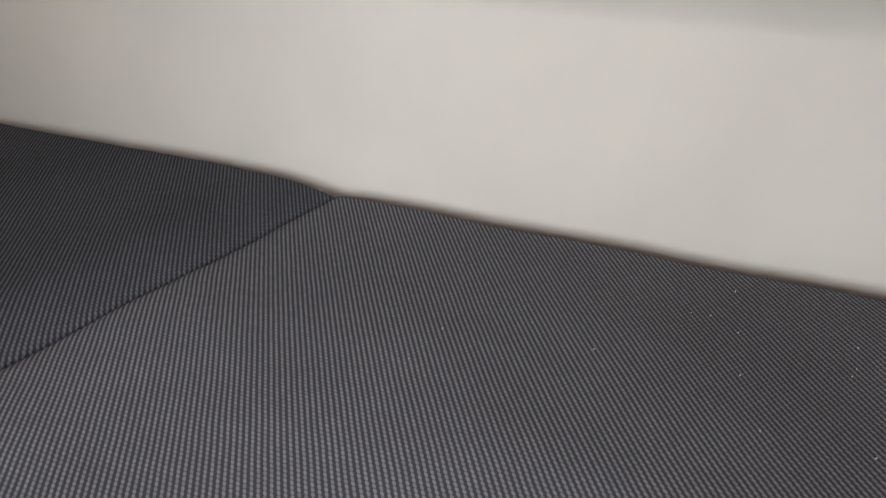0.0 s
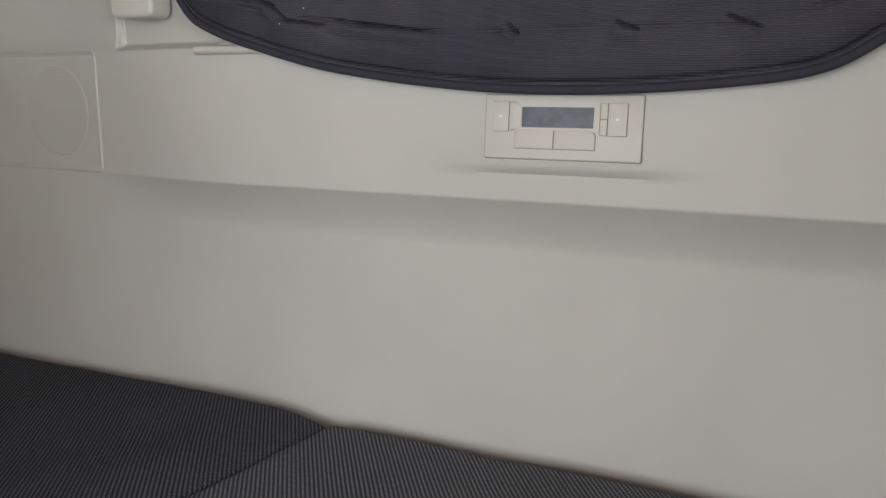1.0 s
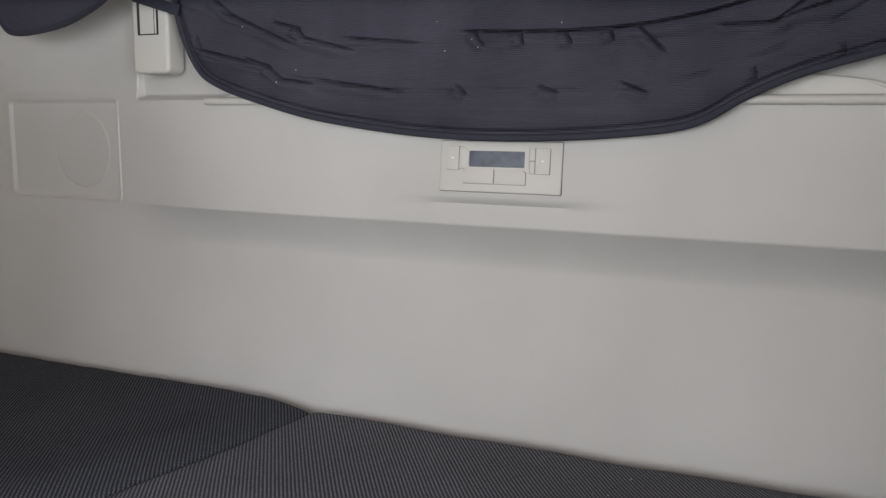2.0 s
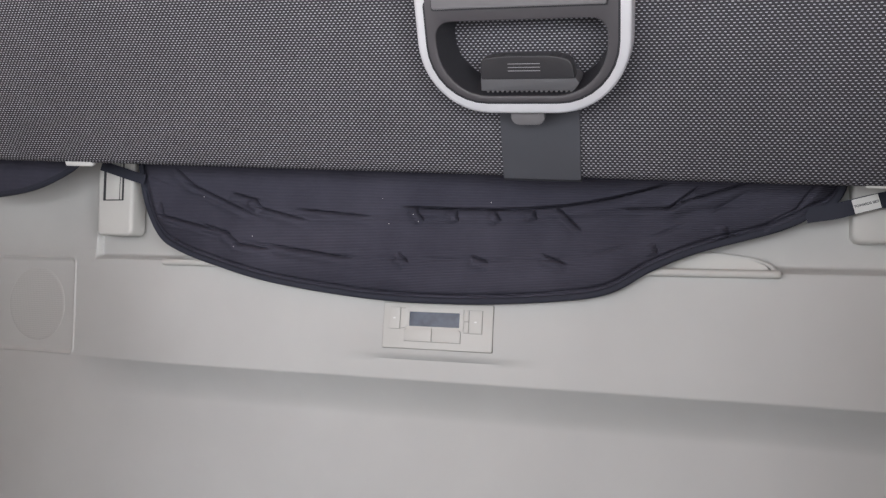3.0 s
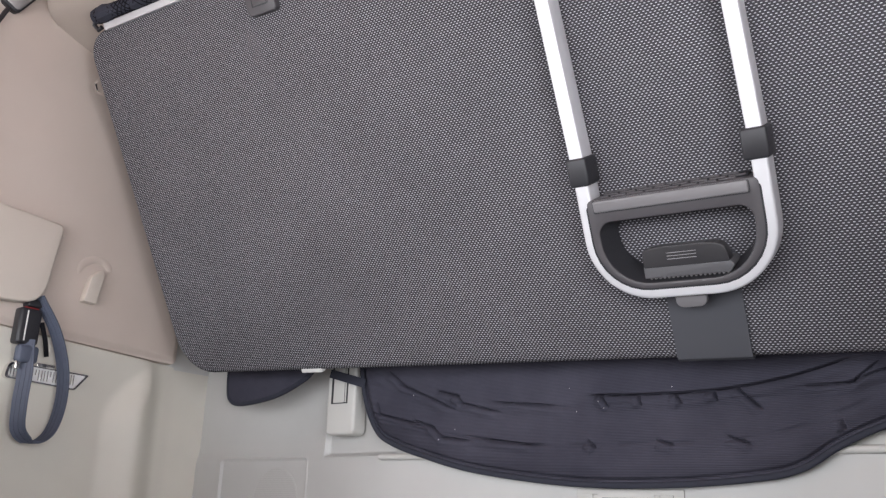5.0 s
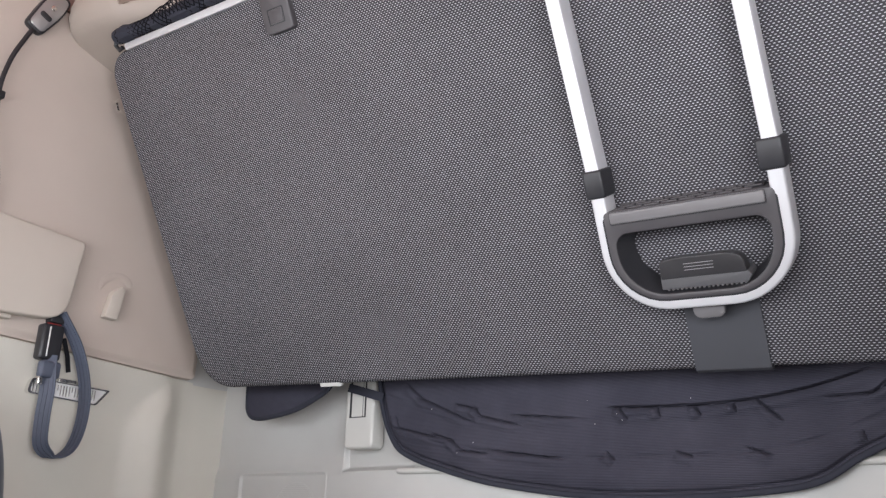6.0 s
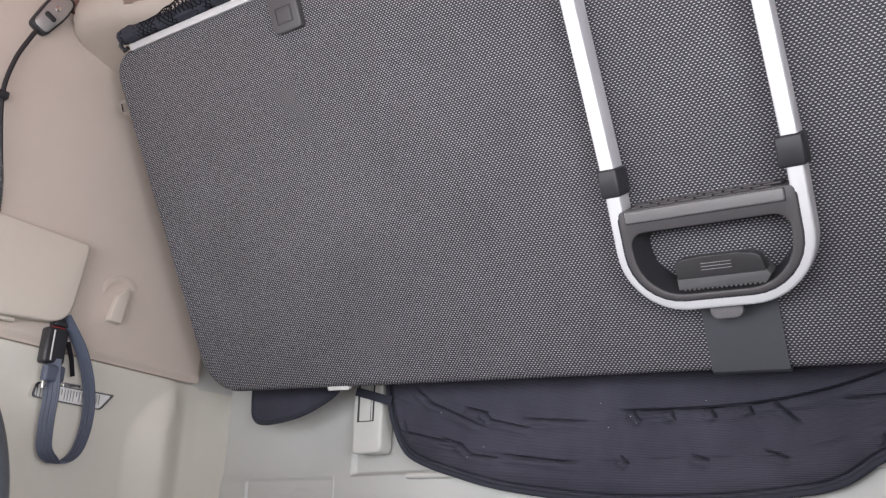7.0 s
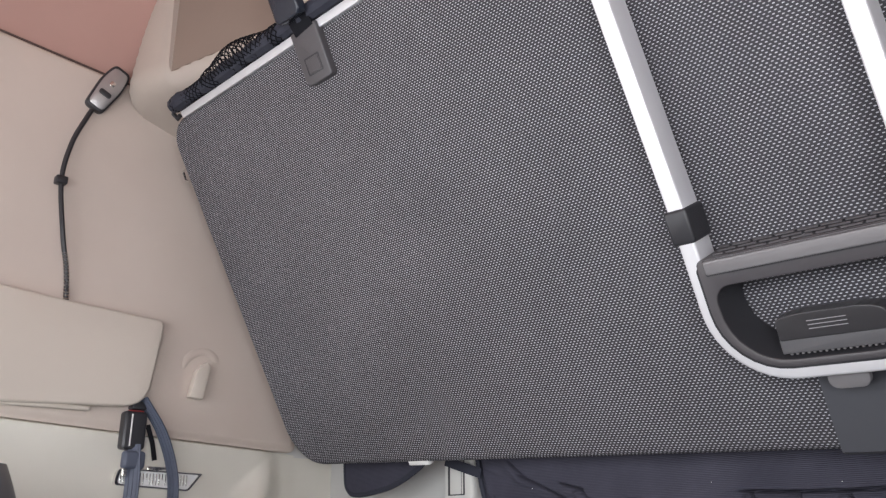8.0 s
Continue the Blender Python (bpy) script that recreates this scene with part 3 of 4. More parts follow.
def cover_y(x, z):
    b = z - low_z(x)
    slope = (low_z(x + 0.004) - low_z(x - 0.004)) / 0.008
    b /= math.sqrt(1 + slope * slope)
    y = -0.016 - 0.014 * step(0, 0.035, b) + 0.006 * math.exp(-((b - 0.0110) / 0.0016) ** 2)
    d = z - big_fold(x)
    on = step(-0.06, -0.01, x) * step(0.37, 0.33, x)
    y += on * (0.015 * math.exp(-(d / 0.0015) ** 2) - 0.007 * math.exp(-((d + 0.013) / 0.010) ** 2))
    y += 0.004 * math.exp(-((z - faint_seam(x)) / 0.0026) ** 2) * (0.5 + 0.5 * math.sin(x * 75))
    d = z - 0.606 - 0.5 * max(0, abs(x - 0.05) - 0.2) ** 2
    y += 0.003 * math.exp(-(d / 0.003) ** 2) * (0.5 + 0.5 * math.sin(x * 60 + 1))
    for n, (xa, za, xb, zb) in enumerate(FOLDS + RIM):
        dx, dz = xb - xa, zb - za
        ll = dx * dx + dz * dz
        t = ((x - xa) * dx + (z - za) * dz) / ll
        if -0.35 < t < 1.35:
            dd = ((z - za) * dx - (x - xa) * dz) / math.sqrt(ll)
            if abs(dd) < 0.03:
                g = step(-0.30, 0.15, t) * step(1.30, 0.85, t)
                y += g * (0.0082 if n < len(FOLDS) else 0.004) * math.exp(-(dd / 0.0014) ** 2)
                y -= g * 0.0055 * math.exp(-((dd + 0.009) / 0.007) ** 2)
    return y + 0.004 * noise.noise((x * 9, z * 9, 2.0)) + 0.0018 * noise.noise((x * 26, z * 40, 5.0))


cover = thing("hanging_cover", "navy quilted cloth cover hung below the upper bunk", "cover", pose(0, 0, 0.48))
us, vs = span(-0.565, 0.599, 0.0017), [k / 215 for k in range(216)]


def cover_point(x, v):
    z0 = low_z(x)
    z = z0 + (0.765 - z0) * v
    return x, cover_y(x, z), z - 0.48


part("cloth", sheet(us, vs, cover_point, (0, 0.010, 0)), M_NAVY, cover)
part("piping", sweep([(p.x, -0.019, p.z - 0.48) for p in LOW], rrect(-0.0060, 0.0042, -0.0035, 0.0040, 0.0036, 3), (0, -1, 0)), M_PIPING, cover, "dark navy piped edge")


random.seed(11)
lint = bmesh.new()
for k in range(9):
    x = random.uniform(-0.50, 0.45)
    z = random.uniform(low_z(x) + 0.04, 0.66)
    p = Vector((x, cover_y(x, z) - 0.0010, z - 0.48))
    tube([p, p + Vector((random.uniform(-0.0015, 0.0015), -0.0003, random.uniform(-0.0012, 0.0012)))], 0.0006, 4, False, lint)
tagged(part("lint", lint, M_ICON, cover, "tiny white lint specks"), kind="stuff")


def ribbon(path, width_dir, width, thick, bm=None):
    dirs = width_dir if isinstance(width_dir, list) else [width_dir] * len(path)
    rows = [(Vector(p) - Vector(d).normalized() * width / 2, Vector(p) + Vector(d).normalized() * width / 2) for p, d in zip(path, dirs)]
    one = bmesh.new()
    n = len(rows)
    up = [(rows[min(k + 1, n - 1)][0] - rows[max(k - 1, 0)][0]).normalized().cross(Vector(dirs[k]).normalized()) * thick / 2 for k in range(n)]
    v = [[one.verts.new(q) for q in (a - u, b - u, b + u, a + u)] for (a, b), u in zip(rows, up)]
    for p, q in zip(v, v[1:]):
        for i in range(4):
            one.faces.new((p[i], p[(i + 1) % 4], q[(i + 1) % 4], q[i]))
    one.faces.new(v[0][::-1])
    one.faces.new(v[-1])
    return merge(bm, one)


part("strap", ribbon([(-0.545, -0.026, 0.195), (-0.60, -0.026, 0.211), (-0.648, -0.018, 0.224)], (0.3, 0, 1), 0.018, 0.002), M_PIPING, cover, "navy fastening strap")
tie = part("strap", ribbon(smooth_path([(0.540, -0.022, 0.131), (0.575, -0.032, 0.136), (0.612, -0.032, 0.146), (0.655, -0.026, 0.156)], 5), (-0.25, 0, 1), 0.021, 0.002), M_PIPING, cover, "navy fastening strap")
TAGM = pose(0.6125, -0.0350, 0.1455, 90, 0, 0) @ pose(0, 0, 0, 0, 0, 15)
tag = part("tag", plate(rrect(-0.0162, 0.0162, -0.0096, 0.0096, 0.0008, 2), 0, 0.0009, 0, 2, TAGM), M_WHITE, tie, "white woven tag with printed words")
words = bpy.data.curves.new("words", "FONT")
words.body, words.size, words.align_x, words.align_y, words.space_character = "TOWARDS BED", 0.0045, "CENTER", "CENTER", 0.95
words.extrude = 0.0001
words.offset = 0.00012
words.materials.append(M_INK)
w = new("words", words)
w.parent = tie
w.matrix_basis = TAGM @ pose(0, 0, 0.0012)

side_cover = thing("hanging_cover", "navy cloth cover end with piped edge", "cover", pose(-0.82, -0.03, 0.64))
edge = smooth_path([(-0.125, 0, 0.13), (-0.122, 0, 0.055), (-0.112, 0, 0.022), (-0.075, 0, 0.010), (0.02, 0, 0.020), (0.09, 0, 0.042), (0.14, 0, 0.072), (0.16, 0, 0.13)], 8)
cloth = plate([(p.x, p.z) for p in edge], 0, 0.012, 0.003, 2, XZ)
part("cloth", cloth, M_NAVY, side_cover)
part("piping", tube([(p.x, -0.008, p.z) for p in edge], 0.006, 8), M_PIPING, side_cover, "dark navy piped edge")

# ---- upper bunk, folded up ----
BUNK = pose(0, -0.117, 0.665, 118.6, 0, 0) @ pose(0, 0, 0, 0, 0, -2.6)
bunk = thing("upper_bunk", "folded-up upper bunk with dark dashed woven underside", "bed", BUNK)
outline = []
for (cx, cy, r, a0) in ((-0.890, 0.0930, 0.092, 180), (0.85, 0.086, 0.092, 270), (0.89, 0.71, 0.055, 0), (-0.952, 0.71, 0.055, 90)):
    for k in range(9):
        a = radians(a0 + 90 * k / 8)
        outline.append((cx + r * math.cos(a), cy + r * math.sin(a)))
part("underside", plate(outline, -0.055, 0.0, 0.016, 4), M_BUNK, bunk, "dark weave with pale staggered dashes")
rail = box(-0.932, 0.90, 0.7585, 0.773, -0.020, 0.006, 0.002, 2)
part("edge_rail", rail, M_ALU, bunk, "satin aluminium edge rail")
part("strap", ribbon([(0.1940, 0.16, 0.003), (0.1940, 0.02, 0.003), (0.1940, 0.0, 0.002), (0.1940, -0.005, -0.004), (0.1940, -0.003, -0.02), (0.1940, 0.0, -0.06)], (1, 0, 0), 0.109, 0.003), M_RUBBER, bunk, "wide grey rubber strap")


def bracket(x0, x1):
    p = box(x0, x1, -0.0055, 0.010, -0.020, -0.006, 0.003, 3)
    part("hinge_cover", p, M_WHITE, bunk, "off-white plastic hinge cover")


bracket(-0.632, -0.577)
bracket(0.603, 0.670)
catch = part("catch", plate(rrect(-0.5290, -0.4605, 0.680, 0.772, (0.012, 0.006, 0.004, 0.004), 4), -0.004, 0.013, 0.003, 3), M_DARK, bunk, "dark grey plastic catch")
part("catch_outline", ring(rrect(-0.5145, -0.4755, 0.6945, 0.7245, 0.002, 2), rrect(-0.5125, -0.4775, 0.6965, 0.7225, 0.002, 2), 0.010, 0.0134), M_BLACK, catch)
part("catch_button", plate(rrect(-0.5110, -0.4790, 0.6980, 0.7210, 0.002, 2), 0.010, 0.0142, 0.001), M_DARK, catch)
part("ring", tube([(-0.998, 0.674, -0.012), (-1.028, 0.668, -0.012), (-1.030, 0.650, -0.012), (-1.008, 0.640, -0.012), (-0.996, 0.640, -0.012)], 0.0028, 8), M_CHROME, bunk, "small wire ring")
belt = part("hold_up_strap", ribbon([(-0.490, 0.765, 0.012), (-0.488, 0.80, 0.022), (-0.486, 0.86, 0.030), (-0.482, 0.95, 0.028), (-0.472, 1.08, 0.02)], (1, 0.1, 0), 0.050, 0.003), M_CORD, bunk, "black hold-up strap")
part("strap_buckle", plate(rrect(-0.522, -0.456, 0.785, 0.875, 0.010, 4), 0.024, 0.040, 0.004, 3), M_GLOSS, belt, "glossy black plastic buckle")

# ---- ladder stowed under the bunk ----
ladder = thing("ladder", "stowed aluminium bunk ladder with dark plastic step", "ladder", BUNK)
LZ = 0.028
prof = rrect(-0.0108, 0.0108, -0.022, 0.019, (0.002, 0.002, 0.004, 0.004), 4)
x0, x1, yb = 0.0575, 0.3078, 0.1180
path = [(x0 - 0.030 * (y - 0.31), y, LZ) for y in (0.79, 0.60, 0.40, 0.31)] + [(x0, 0.235, LZ)]
for k in range(13):
    a = radians(180 + 90 * k / 12)
    path.append((x0 + 0.082 + 0.082 * math.cos(a), yb + 0.082 + 0.082 * math.sin(a), LZ))
for k in range(13):
    a = radians(270 + 90 * k / 12)
    path.append((x1 - 0.082 + 0.082 * math.cos(a), yb + 0.082 + 0.082 * math.sin(a), LZ))
path += [(x1, 0.235, LZ)] + [(x1 - 0.030 * (y - 0.31), y, LZ) for y in (0.31, 0.40, 0.60, 0.79)]
part("rail", sweep(path, prof, (0, 0, 1)), M_ALU, ladder, "satin aluminium U-shaped rail")
for a, b in ((0.0420, 0.0725), (0.2885, 0.3232)):
    part("clip", box(a, b, 0.284, 0.326, 0.004, 0.0515, 0.004, 3), M_BLACK, ladder, "black plastic clip")
outer = rrect(0.0605, 0.3035, 0.1225, 0.262, (0.076, 0.076, 0.008, 0.008), 8)
inner = rrect(0.0725, 0.2905, 0.1310, 0.227, (0.066, 0.066, 0.020, 0.020), 8)
foot = part("step_frame", ring(outer, inner, 0.002, 0.0480, 0.0022), M_DARK, ladder, "dark grey plastic step frame")
funnel = bmesh.new()
base_in = rrect(0.0850, 0.2880, 0.1430, 0.2250, (0.058, 0.058, 0.019, 0.019), 8)
loops = [[funnel.verts.new((x, y, z)) for x, y in pts] for pts, z in ((inner, 0.0455), (base_in, 0.003), (inner, 0.003))]
for a in range(3):
    p, q = loops[a], loops[(a + 1) % 3]
    for k in range(len(p)):
        funnel.faces.new((p[k], p[(k + 1) % len(p)], q[(k + 1) % len(p)], q[k]))
part("liner", funnel, M_BLACK, foot, "black sloping inner wall of the step opening")
part("frame_joint", ring(rrect(0.0586, 0.3055, 0.1206, 0.255, (0.077, 0.077, 0.008, 0.008), 8), rrect(0.070, 0.292, 0.1300, 0.25, (0.070, 0.070, 0.008, 0.008), 8), 0.040, 0.0474), M_BLACK, foot, "dark joint along the rail")
part("step_joint", plate(rrect(0.0698, 0.2912, 0.2412, 0.2605, 0.002, 3), 0.040, 0.0484, 0.0, 2), M_BLACK, foot, "dark joint under the step edge")
part("step_front", plate(rrect(0.0710, 0.2900, 0.2430, 0.2600, 0.003, 3), 0.040, 0.0520, 0.0025, 2), M_GREY, foot, "mid-grey step edge")
slope = plate([(0.2590, 0.050), (0.2665, 0.006), (0.2560, 0.006), (0.2560, 0.050)], 0.077, 0.286, 0, 2, Matrix(((0, 0, 1, 0), (1, 0, 0, 0), (0, 1, 0, 0), (0, 0, 0, 1))))
part("tread", slope, M_BLACK, foot)
for k in range(4):
    yy, zz = 0.2600 + 0.0017 * k, 0.0455 - 0.0105 * k
    for n in range(8):
        a = 0.0800 + 0.0258 * n - (0.011 if k % 2 else 0.0)
        part("tread_rib", box(max(0.0785, a), min(0.2850, a + 0.0230), yy, yy + 0.0026, zz - 0.0045, zz, 0.0007, 1), M_DARK, foot)
grab = part("handle", plate(soft_poly([(0.1280, 0.1520, 0.003), (0.2500, 0.1520, 0.003), (0.2450, 0.1760, 0.008), (0.2250, 0.1815, 0.008), (0.1500, 0.1820, 0.012), (0.1285, 0.1780, 0.006)]), 0.024, 0.0450, 0.008, 5), M_GRIP, ladder, "black grip handle with three ridges")
base_pts = soft_poly([(0.1270, 0.1365, 0.002), (0.2480, 0.1365, 0.002), (0.2550, 0.1460, 0.002), (0.2490, 0.1545, 0.003), (0.1270, 0.1545, 0.003)])
part("handle_base", plate(base_pts, 0.004, 0.0440, 0.003, 3), M_GREYDARK, grab)
for k in range(3):
    part("ridge", box(0.164, 0.206, 0.1625 + 0.0045 * k, 0.1634 + 0.0045 * k, 0.042, 0.0456, 0.0004, 1), M_STEEL, grab, "pale raised line")
for k in range(18):
    part("tooth", box(0.134 + 0.0064 * k, 0.1372 + 0.0064 * k, 0.1342, 0.1368, 0.020, 0.0425, 0.0006, 1), M_GREY, grab)
part("tab", plate(rrect(0.1625, 0.2075, 0.0880, 0.115, (0.011, 0.011, 0.002, 0.002), 5), 0.028, 0.036, 0.002, 2), M_GREY, ladder, "grey release tab")

# ---- safety net rolled along the bunk's edge ----
net = thing("safety_net", "rolled black safety net along the bunk edge", "net", BUNK)


def roll_r(u):
    return 0.0155 + 0.004 * noise.noise((u * 31, 0, 0)) + 0.003 * noise.noise((u * 90, 2, 0))


def roll_at(x):
    return Vector((x, 0.789 + 0.004 * noise.noise((x * 6, 1, 1)), 0.004 + 0.004 * noise.noise((x * 7, 4, 1))))


part("roll", tube([roll_at(x) for x in span(-0.945, 0.88, 0.008)], roll_r, 10), M_PIPING, net)
part("end_knot", tube([(-0.950, 0.790, 0.004), (-0.958, 0.776, 0.006), (-0.952, 0.764, 0.004), (-0.942, 0.768, 0.002)], 0.0048, 8), M_BLACK, net)
cords = bmesh.new()
for s in (-1, 1):
    for ph in range(7):
        pts = []
        for x in span(-0.935, -0.55, 0.004):
            a = s * (x * 70) + ph * 2 * math.pi / 7
            bulge = -0.0012 + 0.020 * math.exp(-((x + 0.70) / 0.085) ** 2) * max(0, math.sin(a) * 0.8 + 0.3) + 0.005 * max(0, noise.noise((x * 22, ph * 0.1, 3)))
            c = roll_at(x)
            r = 0.0150 + bulge
            pts.append(c + Vector((0.004 * noise.noise((x * 40, ph, s)), r * math.sin(a), r * math.cos(a))))
        tube(pts, 0.0011, 4, False, cords)
part("mesh", cords, M_CORD, net, "black open knotted mesh")

# ---- left side: flap, hook, lamp, belt, courtesy light ----
flap = thing("storage_flap", "beige plastic fold-down flap on the side wall", "flap", pose(-1.10, -0.72, 0.80))
fo = []
for y, z, r in ((-0.42, -0.028, 0.03), (0.278, 0.013, 0.045), (0.299, 0.190, 0.016), (-0.42, 0.226, 0.03)):
    fo.append((y, z, r))


board = plate(soft_poly(fo), 0.012, 0.036, 0.005, 3, YZ)
bmesh.ops.bisect_plane(board, geom=board.verts[:] + board.edges[:] + board.faces[:], plane_co=(0, 0.125, 0), plane_no=(0, 1, 0.05))
bmesh.ops.bisect_plane(board, geom=board.verts[:] + board.edges[:] + board.faces[:], plane_co=(0, 0.075, 0), plane_no=(0, 1, 0.05))
for v in board.verts:
    d = 0.10 - v.co.y - 0.05 * v.co.z
    v.co.x += 0.09 * (max(0, d) if abs(d) > 0.03 else 0.006)
part("panel", board, M_FLAP, flap)
part("stand", box(-0.01, 0.014, -0.38, 0.22, 0.05, 0.18, 0.004), M_FLAP, flap)
lip = box(0.004, 0.022, -0.40, 0.175, -0.013, -0.004, 0.003)
for v in lip.verts:
    v.co.z += 0.010 * (v.co.y + 0.40) / 0.575
part("lower_lip", lip, M_FLAP, flap)

hook = thing("coat_hook", "beige plastic coat hook on the side wall", "hook", pose(-1.0975, -0.325, 0.84))
part("peg", plate(soft_poly([(-0.021, 0.004, 0.004), (0.010, 0.002, 0.004), (0.021, 0.072, 0.005), (0.012, 0.082, 0.004), (-0.010, 0.062, 0.006)]), 0.002, 0.020, 0.004, 3, YZ), M_FLAP, hook)
arch = tube(smooth_path([(0, -0.034, 0.060), (0, -0.026, 0.088), (0, -0.004, 0.104), (0, 0.020, 0.106), (0, 0.038, 0.094), (0, 0.044, 0.082)], 6), lambda u: 0.012 * (1 - (2 * u - 1) ** 4) + 0.001, 10)
for v in arch.verts:
    v.co.x *= 0.42
part("arch", arch, M_SIDE, hook)

light = thing("courtesy_light", "slim chrome courtesy light with ribbed lens", "light", pose(-1.120, -0.36, 0.66))
fo = soft_poly([(-0.110, 0.004, 0.010), (0.046, -0.003, 0.006), (0.075, 0.033, 0.005), (-0.104, 0.037, 0.012)])
fi = soft_poly([(-0.104, 0.007, 0.008), (0.043, 0.000, 0.005), (0.067, 0.030, 0.004), (-0.099, 0.034, 0.010)])
part("bezel", ring(fo, fi, -0.004, 0.009, 0.0, YZ), M_CHROME, light, "chrome bezel")
part("lens", plate(fi, -0.004, 0.004, 0, 2, YZ), M_LENS, light, "bright clear lens")
random.seed(5)
for k in range(22):
    y0 = -0.098 + 0.0066 * k
    part("lens_rib", box(0.003, 0.0062 + random.uniform(0, 0.001), y0, y0 + 0.0022, 0.007 + (0.010 if k % 5 == 3 else 0), 0.029, 0.0008, 2), M_CHROME, light, "narrow mirrored rib")
part("switch", box(0.000, 0.010, -0.046, -0.006, 0.034, 0.043, 0.002), M_CHROME, light, "small chrome rocker on the upper edge")
# white blocks just proud of the lens: its sparkle put in as colour
for a, c in ((-0.095, -0.060), (0.010, 0.040)):
    part("sparkle_block", box(0.001, 0.0052, a, c, 0.010, 0.030, 0.001), M_WHITE, light, "white block painted in as a sparkle on the lens")
belt = thing("seat_belt", "grey looped webbing belt hung from a black buckle", "belt", pose(-1.085, -0.450, 0.54))
buckle = part("buckle", box(-0.018, 0.010, -0.027, 0.019, 0.190, 0.264, 0.006, 3), M_BLACK, belt, "glossy black plastic buckle")
part("buckle_edge", box(0.0075, 0.0112, -0.014, -0.011, 0.196, 0.258, 0.001), M_WHITE, buckle, "pale edge strip")
part("buckle_button", box(-0.012, 0.006, -0.018, 0.012, 0.262, 0.2665, 0.002), M_RED, buckle, "dark red release button")
part("tongue", box(-0.004, 0.001, -0.016, 0.010, 0.178, 0.206, 0.001, 1), M_BLACK, belt, "steel buckle tongue")
part("fold", box(0.000, 0.0200, -0.024, 0.020, 0.152, 0.187, 0.007, 4), M_BELT, belt, "folded webbing end")
# no belt part: added to stand for the courtesy light's left end
part("chrome_bit", box(0.006, 0.014, -0.022, -0.012, 0.138, 0.158, 0.002), M_CHROME, belt, "chrome bit standing for the left end of the courtesy light")
loop = smooth_path([(0.006, -0.002, 0.200), (0.010, -0.002, 0.176), (0.014, 0.000, 0.130), (0.014, 0.000, 0.070), (0.012, 0.008, 0.020), (0.012, 0.040, 0.000), (0.012, 0.072, 0.022), (0.012, 0.086, 0.080),
                    (0.012, 0.080, 0.150), (0.012, 0.050, 0.225), (0.006, 0.005, 0.290)], 8)
turn = []
for k, p in enumerate(loop):
    t = (loop[min(k + 1, len(loop) - 1)] - loop[max(k - 1, 0)]).normalized()
    g = (0.80 if k < 38 else 0.30) * abs(t.z) ** 2
    turn.append(Vector((1.0, g, -g * t.y / t.z if abs(t.z) > 0.3 else 0.0)))
part("webbing", ribbon(loop, turn, 0.030, 0.0030), M_BELT, belt, "grey webbing")
for s_ in (-0.55, 0.0, 0.55):
    part("webbing_rib", ribbon([p + w_.normalized() * 0.016 * s_ for p, w_ in zip(loop, turn)], turn, 0.004, 0.0052), M_BELT, belt)

part("tail", ribbon([(0.004, 0.022, 0.240), (0.004, 0.036, 0.205), (0.004, 0.044, 0.172)], (0, 1, 0.3), 0.009, 0.003), M_CORD, belt, "short black strap tail")
part("holder", box(-0.016, 0.008, -0.014, 0.016, 0.268, 0.284, 0.003), M_BLACK, belt, "black belt holder under the flap")

lamp = thing("reading_lamp", "black gooseneck reading lamp with grey metal head", "lamp", pose(-1.06, -0.62, 1.00))
neck = smooth_path([(-0.030, 0.006, -0.04), (-0.022, 0.002, 0.0), (-0.004, -0.012, 0.06), (0.006, -0.030, 0.12), (0.010, -0.050, 0.23), (0.016, -0.044, 0.31), (0.02, -0.024, 0.375), (0.02, -0.016, 0.395)], 10)
part("gooseneck", tube(neck, 0.0050, 8), M_BLACK, lamp, "black flexible neck")
for k in range(8, 26):
    c = neck[k]
    part("coil", tube([(c.x + 0.0054 * math.cos(a), c.y + 0.0054 * math.sin(a), c.z) for a in span(0, 5.6, 0.7)], 0.0012, 5, True), M_CHROME, lamp, "ribbed metal coil")
part("neck_clip", box(0.000, 0.020, -0.062, -0.040, 0.222, 0.238, 0.003), M_BLACK, lamp)
HEADM = pose(0.024, 0.006, 0.446) @ pose(0, 0, 0, -24, 0, 0) @ pose(0, 0, 0, 0, 12, 0)
ho = soft_poly([(-0.020, -0.052, 0.012), (0.020, -0.052, 0.012), (0.026, 0.020, 0.02), (0.018, 0.056, 0.010), (-0.018, 0.056, 0.010), (-0.026, 0.020, 0.02)])
head = part("head", plate(ho, -0.010, 0.010, 0.004, 3, HEADM @ YZ), M_BLACK, lamp, "lamp head with black rim")
part("face", plate([(x * 0.84, y * 0.88) for x, y in ho], 0.008, 0.0125, 0.002, 2, HEADM @ YZ), M_METAL, head, "grey metal face")
part("switch", plate(rrect(-0.013, 0.013, -0.018, -0.006, 0.005, 4), 0.011, 0.0140, 0.001, 2, HEADM @ YZ), M_BLACK, head, "black slot switch")
part("led", plate(rrect(-0.006, 0.006, 0.008, 0.020, 0.005, 4), 0.011, 0.0138, 0.001, 2, HEADM @ YZ), M_CHROME, head, "small chrome lens")

# ---- overhead locker behind the bunk's edge ----
locker = thing("overhead_locker", "pale beige overhead moulding with recessed panel", "locker", pose(0, -0.45, 1.42), "", "structure")
plan = smooth_path([(-1.13, -0.560, 0), (-1.06, -0.574, 0), (-0.97, -0.578, 0), (-0.905, -0.565, 0), (-0.86, -0.542, 0), (-0.645, -0.450, 0), (-0.30, -0.39, 0), (0.30, -0.39, 0), (0.645, -0.45, 0), (0.905, -0.565, 0), (1.06, -0.59, 0), (1.13, -0.60, 0)], 8)
